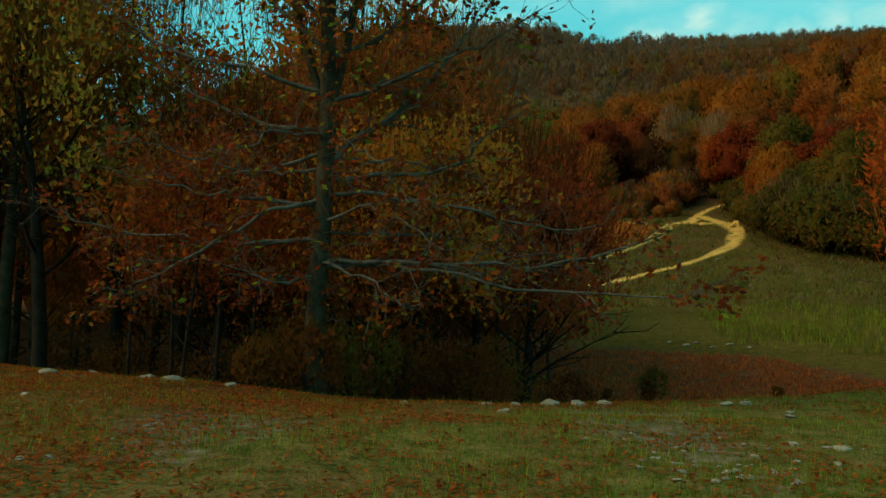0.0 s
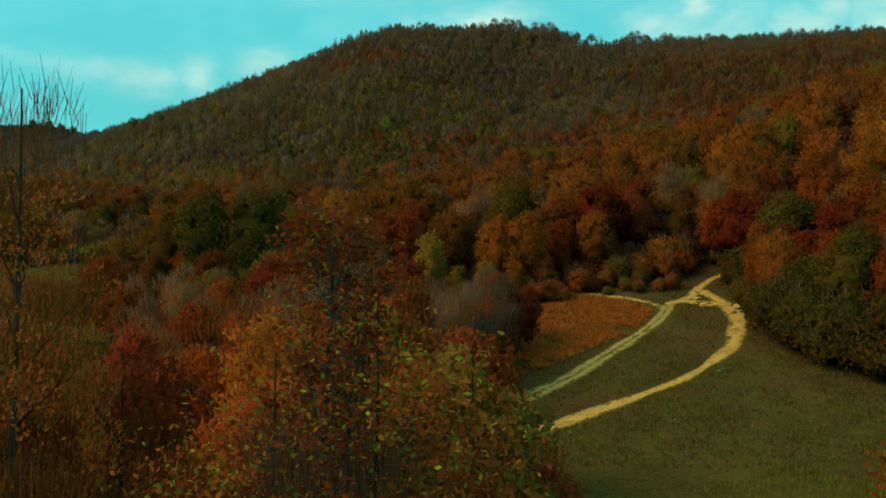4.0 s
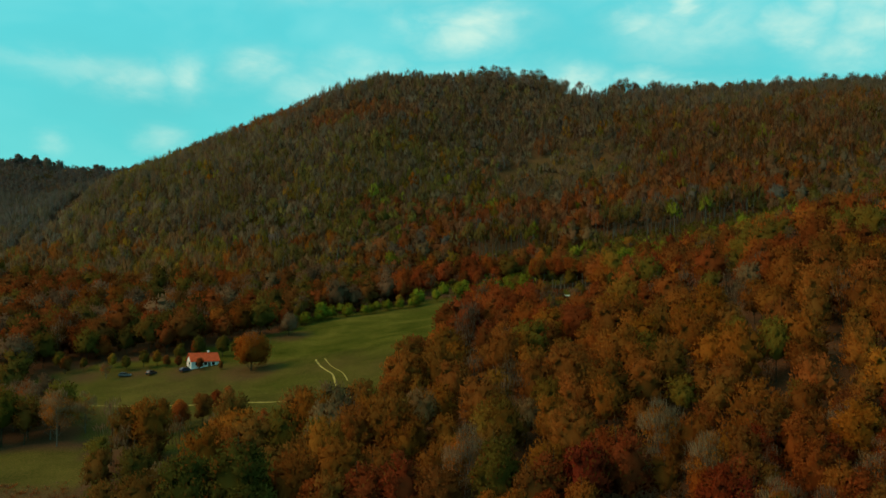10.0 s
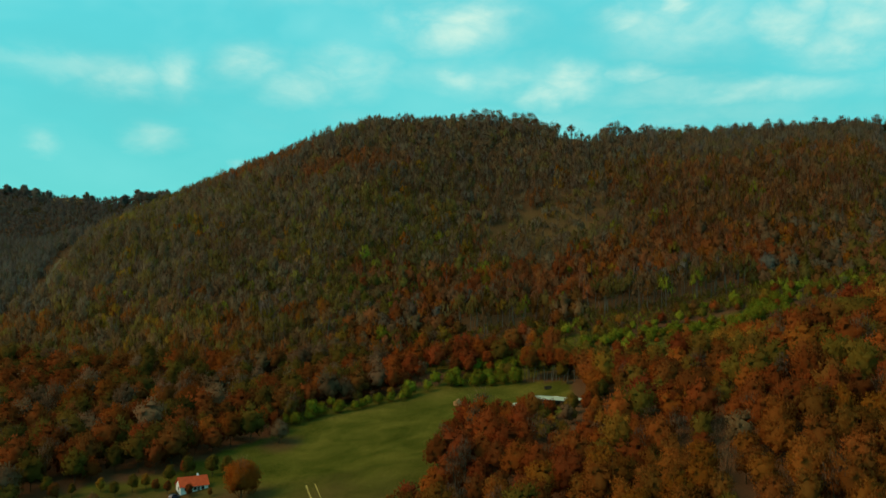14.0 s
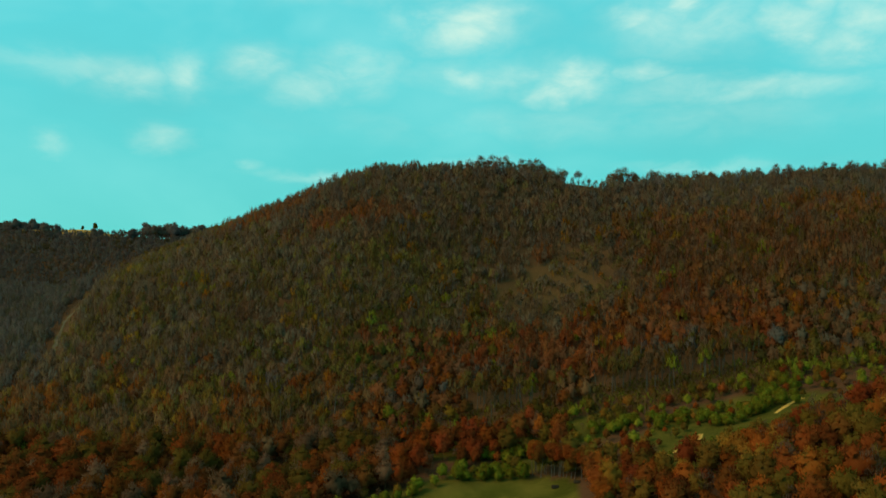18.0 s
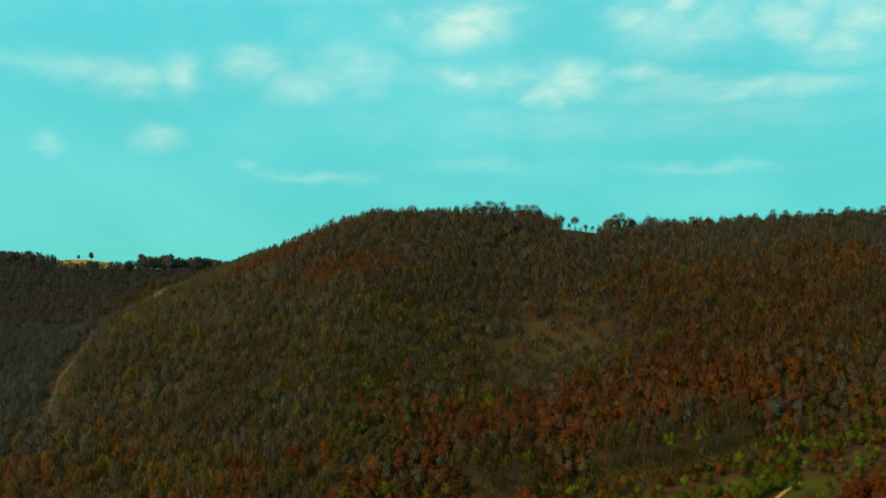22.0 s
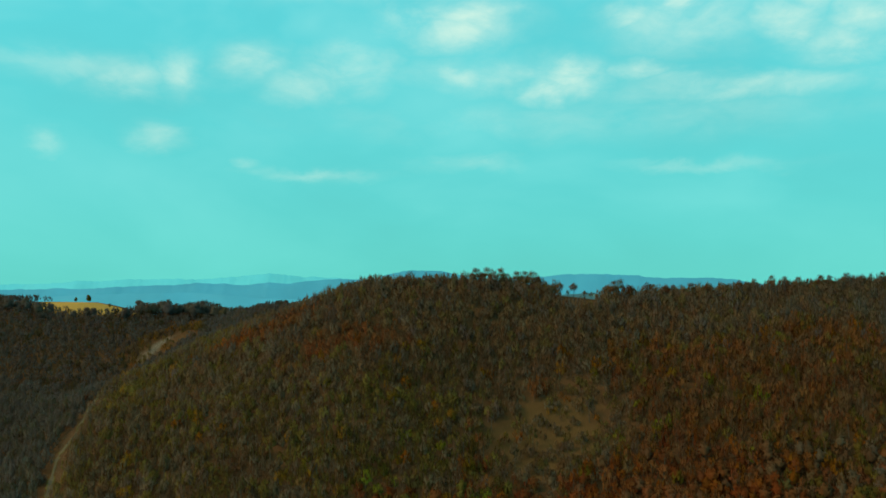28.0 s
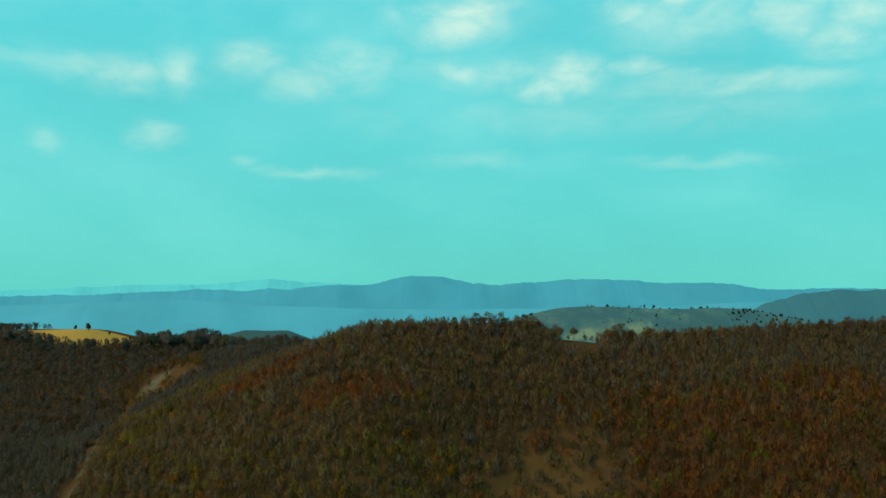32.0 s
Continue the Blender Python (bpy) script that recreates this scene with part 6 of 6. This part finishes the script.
def prism(outline, thick, axis="y", bevel=0.0):
    """An outline of (across, up) pairs drawn out to a thickness."""
    bm = bmesh.new()
    verts = [bm.verts.new((a, -thick / 2, b) if axis == "y" else (-thick / 2, a, b)) for a, b in outline]
    face = bm.faces.new(verts)
    made = bmesh.ops.extrude_face_region(bm, geom=[face])
    move = Vector((0, thick, 0)) if axis == "y" else Vector((thick, 0, 0))
    bmesh.ops.translate(bm, vec=move, verts=[g for g in made["geom"] if isinstance(g, bmesh.types.BMVert)])
    bmesh.ops.recalc_face_normals(bm, faces=bm.faces[:])
    if bevel:
        bmesh.ops.bevel(bm, geom=bm.edges[:], offset=bevel, segments=2, affect="EDGES")
    return bm


def solid(name, bm, mat, parent, label=""):
    me = bpy.data.meshes.new(name)
    bm.to_mesh(me)
    bm.free()
    me.materials.append(mat)
    return part(name, me, parent, label)


def shift(bm, x=0, y=0, z=0, turn=None):
    if turn is not None:
        bmesh.ops.transform(bm, matrix=turn, verts=bm.verts[:])
    bmesh.ops.translate(bm, vec=(x, y, z), verts=bm.verts[:])
    return bm


def house(x, y, turn, long, deep, wall, rise, label, roof_mat, wall_mat, porch=True):
    ob = tagged(new("house"), label, "house")
    z = min(ground_at(x + a, y + b) for a in (-3, 3) for b in (-3, 3))
    ob.matrix_world = Matrix.Translation((x, y, z)) @ pose(0, 0, 0, 0, 0, turn)
    t = 0.35
    for name, size, at in (("wall", (long, t, wall + 0.6), (0, -deep / 2 + t / 2, -0.6)), ("wall", (long, t, wall + 0.6), (0, deep / 2 - t / 2, -0.6))):
        solid(name, block(size, at), wall_mat, ob)
    for side in (-1, 1):
        gable = prism([(-deep / 2 + t, -0.6), (deep / 2 - t, -0.6), (deep / 2 - t, wall), (0, wall + rise - 0.25), (-deep / 2 + t, wall)], t, "x")
        solid("wall", shift(gable, side * (long / 2 - t / 2)), wall_mat, ob)
    slope = math.atan2(rise, deep / 2)
    length = math.hypot(rise, deep / 2) + 0.5
    for side in (-1, 1):
        roof = solid("roof", shift(block((long + 0.8, length, 0.14), (0, side * length / 2, 0), 0.02), z=wall + rise, turn=Matrix.Rotation(-side * slope, 4, "X")), roof_mat, ob)
        rows = []
        for k in range(int(length / 0.4)):
            r = shift(block((long + 0.78, 0.3, 0.05), (0, side * (0.25 + k * 0.4), 0.13)), z=wall + rise, turn=Matrix.Rotation(-side * slope, 4, "X"))
            me = bpy.data.meshes.new("tile_row")
            r.to_mesh(me)
            r.free()
            me.materials.append(roof_mat)
            part("tile_row", me, roof)
    solid("ridge_cap", block((long + 0.8, 0.3, 0.12), (0, 0, wall + rise + 0.08), 0.04), roof_mat, ob)
    solid("chimney", block((0.6, 0.6, 1.5), (long * 0.2, 0.3, wall + rise - 0.6), 0.03), wall_mat, ob)
    for at in (-0.3, 0.02, 0.3):
        w = solid("window", block((1.1, 0.08, 1.1), (long * at, -deep / 2 - 0.03, 0.95), 0.01), BOARDS, ob)
        solid("pane", block((0.86, 0.04, 0.86), (long * at, -deep / 2 - 0.075, 1.07)), DARK_GLASS, w)
    w = solid("window", block((0.08, 1.0, 1.0), (-long / 2 - 0.03, -0.8, 1.2), 0.01), BOARDS, ob)
    solid("pane", block((0.04, 0.8, 0.8), (-long / 2 - 0.075, -0.8, 1.3)), DARK_GLASS, w)
    solid("door", block((0.95, 0.08, 2.0), (long * 0.15, -deep / 2 - 0.03, 0), 0.01), BOARDS, ob)
    if porch:
        solid("step", block((1.6, 0.8, 0.35), (long * 0.15, -deep / 2 - 0.5, -0.2), 0.02), STONE, ob)
    return ob


house(-80.5, 291.5, 32, 9.6, 5.6, 2.5, 2.5, "small white cottage with a bright red tiled roof", RED_TILES, WHITE_WALL)
house(79, 313, 20, 10.0, 7.0, 2.7, 2.8, "cottage with a rusty red roof behind trees", RUST_TILES, BOARDS)


def open_shed(x, y, turn, long, deep, high, label):
    ob = tagged(new("shed"), label, "shed")
    z = ground_at(x, y)
    ob.matrix_world = Matrix.Translation((x, y, z)) @ pose(0, 0, 0, 0, 0, turn)
    n = max(2, int(long / 4)) + 1
    for k in range(n):
        for side, h in ((-1, high - 0.6), (1, high)):
            solid("post", block((0.2, 0.2, h + 1.2), (-long / 2 + 0.15 + k * (long - 0.3) / (n - 1), side * (deep / 2 - 0.15), -1.2), 0.01), BOARDS, ob)
    solid("back_wall", block((long, 0.12, high + 1.0), (0, deep / 2, -1.1)), BOARDS, ob)
    for side in (-1, 1):
        solid("side_wall", block((0.1, deep, high + 0.4), (side * long / 2, 0, -1.1)), BOARDS, ob)
    tilt = Matrix.Rotation(math.atan2(0.6, deep), 4, "X")
    roof = solid("roof", shift(block((long + 0.8, deep + 0.9, 0.08)), z=high - 0.25, turn=tilt), SHEET_ROOF, ob)
    for k in range(int(long / 0.9)):
        rib = shift(block((0.07, deep + 0.9, 0.06), (-long / 2 + 0.4 + k * 0.9, 0, 0.08)), z=high - 0.25, turn=tilt)
        solid("rib", rib, SHEET_ROOF, roof)
    return ob


open_shed(54.5, 338.5, -27, 19.5, 6.0, 3.2, "long low shed with a pale sheet roof")
open_shed(40.2, 341, -22, 6.5, 4.0, 2.4, "small lean-to with a pale sheet roof")


def hide(x, y):
    ob = tagged(new("hut"), "small white and green wooden hut by the field", "hut")
    ob.matrix_world = Matrix.Translation((x, y, ground_at(x, y))) @ pose(0, 0, 0, 0, 0, 18)
    green = mottled("green_boards", (0.04, 0.09, 0.06), (0.1, 0.17, 0.12), 2.0)
    for a in (-0.85, 0.85):
        for b in (-0.7, 0.7):
            solid("post", block((0.14, 0.14, 2.8), (a, b, -0.3), 0.01), WHITE_WALL, ob)
    for n in range(9):
        solid("board", block((0.16, 0.04, 1.3), (-0.72 + n * 0.18, -0.76, 0.1)), green, ob)
    solid("side_wall", block((0.05, 1.4, 2.1), (0.86, 0, 0.1)), green, ob)
    solid("side_wall", block((0.05, 1.4, 2.1), (-0.86, 0, 0.1)), green, ob)
    solid("roof", shift(block((2.3, 2.0, 0.09), (0, 0, 0), 0.02), z=2.5, turn=Matrix.Rotation(0.12, 4, "X")), WHITE_WALL, ob)


hide(-69.5, 204.5)


def car(x, y, turn, paint, label):
    ob = tagged(new("car"), label, "car", "parked cars")
    ob.matrix_world = Matrix.Translation((x, y, ground_at(x, y) + 0.02)) @ pose(0, 0, 0, 0, 0, turn)
    body = prism([(-2.0, 0.3), (2.0, 0.3), (2.08, 0.55), (1.98, 0.8), (1.1, 0.92), (-1.85, 0.95), (-2.05, 0.75)], 1.68, "y", 0.05)
    shell = solid("body", body, PAINTS[paint], ob)
    cabin = prism([(1.05, 0.92), (0.45, 1.42), (-1.3, 1.45), (-1.85, 0.95)], 1.46, "y", 0.05)
    solid("cabin", cabin, PAINTS[paint], ob)
    for side in (-1, 1):
        for pts in ([(0.85, 0.97), (0.4, 1.35), (-0.35, 1.37), (-0.35, 0.97)], [(-0.45, 0.97), (-0.45, 1.37), (-1.2, 1.36), (-1.6, 0.99)]):
            solid("side_window", shift(prism(pts, 0.02), y=side * 0.735), DARK_GLASS, ob)
        for end in (-1.25, 1.28):
            bm = bmesh.new()
            bmesh.ops.create_cone(bm, cap_ends=True, segments=16, radius1=0.32, radius2=0.32, depth=0.2, matrix=Matrix.Rotation(math.pi / 2, 4, "X"))
            wheel = solid("wheel", shift(bm, end, side * 0.76, 0.32), TYRE, ob)
            bm = bmesh.new()
            bmesh.ops.create_cone(bm, cap_ends=True, segments=12, radius1=0.19, radius2=0.17, depth=0.03, matrix=Matrix.Rotation(math.pi / 2, 4, "X"))
            solid("rim", shift(bm, end, side * 0.872, 0.32), PAINTS["grey"], wheel)
        solid("headlight", block((0.05, 0.32, 0.14), (2.03, side * 0.58, 0.58), 0.02), PAINTS["white"], ob)
        solid("tail_light", block((0.05, 0.22, 0.2), (-2.0, side * 0.66, 0.66), 0.02), RED_TILES, ob)
    solid("windscreen", shift(block((0.02, 1.3, 0.62), (0, 0, -0.31)), 0.76, 0, 1.19, Matrix.Rotation(-0.88, 4, "Y")), DARK_GLASS, ob)
    return ob


car(-95.6, 283.0, 70, "black", "black car parked on the orchard grass")
car(-104.0, 281.5, 12, "grey", "dark grey car parked under orchard trees")
car(-84.6, 284.6, 60, "blue", "dark blue car parked before the cottage")
car(57, 351, 8, "white", "white car parked behind the long shed")


def heap(name, x, y, wide, high, mat, label, seed, category):
    r = np.random.default_rng(seed)
    bm = bmesh.new()
    bmesh.ops.create_icosphere(bm, subdivisions=3, radius=1)
    for v in bm.verts:
        k = 1 + 0.4 * noise.noise(v.co * 1.7 + Vector((seed, 0, 0))) + 0.1 * noise.noise(v.co * 5)
        v.co = Vector((v.co.x * wide * k, v.co.y * wide * k, max(v.co.z, -0.15) * high * k))
    me = bpy.data.meshes.new(name)
    bm.to_mesh(me)
    bm.free()
    me.materials.append(mat)
    ob = new(name, me)
    ob.location = (x, y, ground_at(x, y))
    tagged(ob, label, category)


for x, y, wide, high in ((37.2, 122.6, 0.9, 0.5), (38.3, 121.2, 0.7, 0.45), (39.2, 119.8, 0.8, 0.5), (40.2, 114.6, 0.5, 0.7), (41.6, 116.8, 0.5, 0.8), (38.6, 125.4, 0.7, 0.4)):
    heap("bank", x, y, wide, high, EARTH, "raw eroded bank of yellow sandy earth", int(x * 10), "bank")
for x, y, size in ((14.6, 49.5, 0.3), (15.4, 50.2, 0.24), (16.0, 49.0, 0.2), (17.2, 49.6, 0.28), (18.1, 48.8, 0.22), (13.9, 50.6, 0.2), (30.5, 91.5, 0.35), (31.2, 92.2, 0.3), (29.9, 90.6, 0.22), (33.8, 97.0, 0.2), (27.2, 88.4, 0.2)):
    stone(x, y, size, int(x * 9))
heap("haystack", 15, 364, 2.2, 2.4, STRAW, "brown rounded haystack in the upper meadow", 3, "haystack")


def log_pile(x, y, turn, count, mat, label, long=3.0):
    ob = tagged(new("log_pile"), label, "wood")
    ob.matrix_world = Matrix.Translation((x, y, ground_at(x, y))) @ pose(0, 0, 0, 0, 0, turn)
    r = np.random.default_rng(int(x * 7 + 100))
    k = 0
    for row in range(4):
        for i in range(max(1, count - row)):
            bm = bmesh.new()
            bmesh.ops.create_cone(bm, cap_ends=True, segments=10, radius1=0.2, radius2=0.17, depth=long * r.uniform(0.85, 1.1), matrix=Matrix.Rotation(math.pi / 2, 4, "Y"))
            solid("log", shift(bm, r.normal(0, 0.1), (i - (count - row) / 2) * 0.4, 0.18 + row * 0.34), mat, ob)
            k += 1


log_pile(56, 372, 10, 5, BARK, "pile of grey logs at the wood edge")
log_pile(66, 371, -14, 4, BARK, "pile of grey logs at the wood edge")
log_pile(19.4, 353, 25, 3, YELLOW_WOOD, "small stack of fresh yellow timber", 2.4)

# orchard round the cottage
orchard = np.random.default_rng(23)
for kind, x, y, scale in (("olive", -121, 289, 0.34), ("yellow", -112, 291, 0.4), ("olive", -106, 288, 0.42), ("olive", -101, 291, 0.46), ("yellow", -97, 293, 0.4), ("brown", -93, 291, 0.36), ("brown", -88, 288, 0.34),
                          ("olive", -90, 296, 0.5), ("green", -84, 300, 0.6), ("olive", -76, 301, 0.62), ("olive", -71, 300, 0.6), ("green", -68, 297, 0.5), ("brown", -80, 285.5, 0.36), ("grey", -109, 278.5, 0.5),
                          ("brown", -126, 286, 0.5), ("russet", -86, 302, 0.55), ("olive", -130, 290, 0.5), ("brown", -72.5, 284.5, 0.25), ("russet", -60, 232, 0.5), ("brown", -74, 228, 0.45),
                          ("green", 71, 327, 0.7), ("russet", 66, 322, 0.75), ("orange", 71, 304, 0.4), ("russet", 88, 306, 0.7), ("olive", 60, 327, 0.4), ("yellow", 52, 330, 0.32), ("red", 24, 345, 0.3), ("russet", 45, 333, 0.45),
                          ("brown", 83, 322, 0.8), ("orange", 90, 315, 0.8), ("russet", 62, 314, 0.55), ("russet", 34, 334, 0.5)):
    plant(kind, x, y, scale, orchard)

# a dead snag above the field, a lone tree on the golden slope
snag = tagged(new("dead_tree"), "bleached dead tree with broken limbs", "tree")
snag.location = (-53.9, 150.5, ground_at(-53.9, 150.5))
v, f = stems(np.random.default_rng(29), 12.5, 8, 3.0, 0.22, 8, 6, 0.06, 2)
part("trunk", mesh_of("trunk", v, f, [STONE], None, True), snag)
for x, y, scale in ((-497, 1213, 0.95), (-520, 1222, 0.6), (-470, 1222, 0.5), (-440, 1224, 0.55), (-415, 1222, 0.6)):
    plant("olive", x, y, scale, orchard)

for kind in KINDS.values():
    for ob in kind:
        for o in [*ob.children_recursive, ob]:
            bpy.data.objects.remove(o)
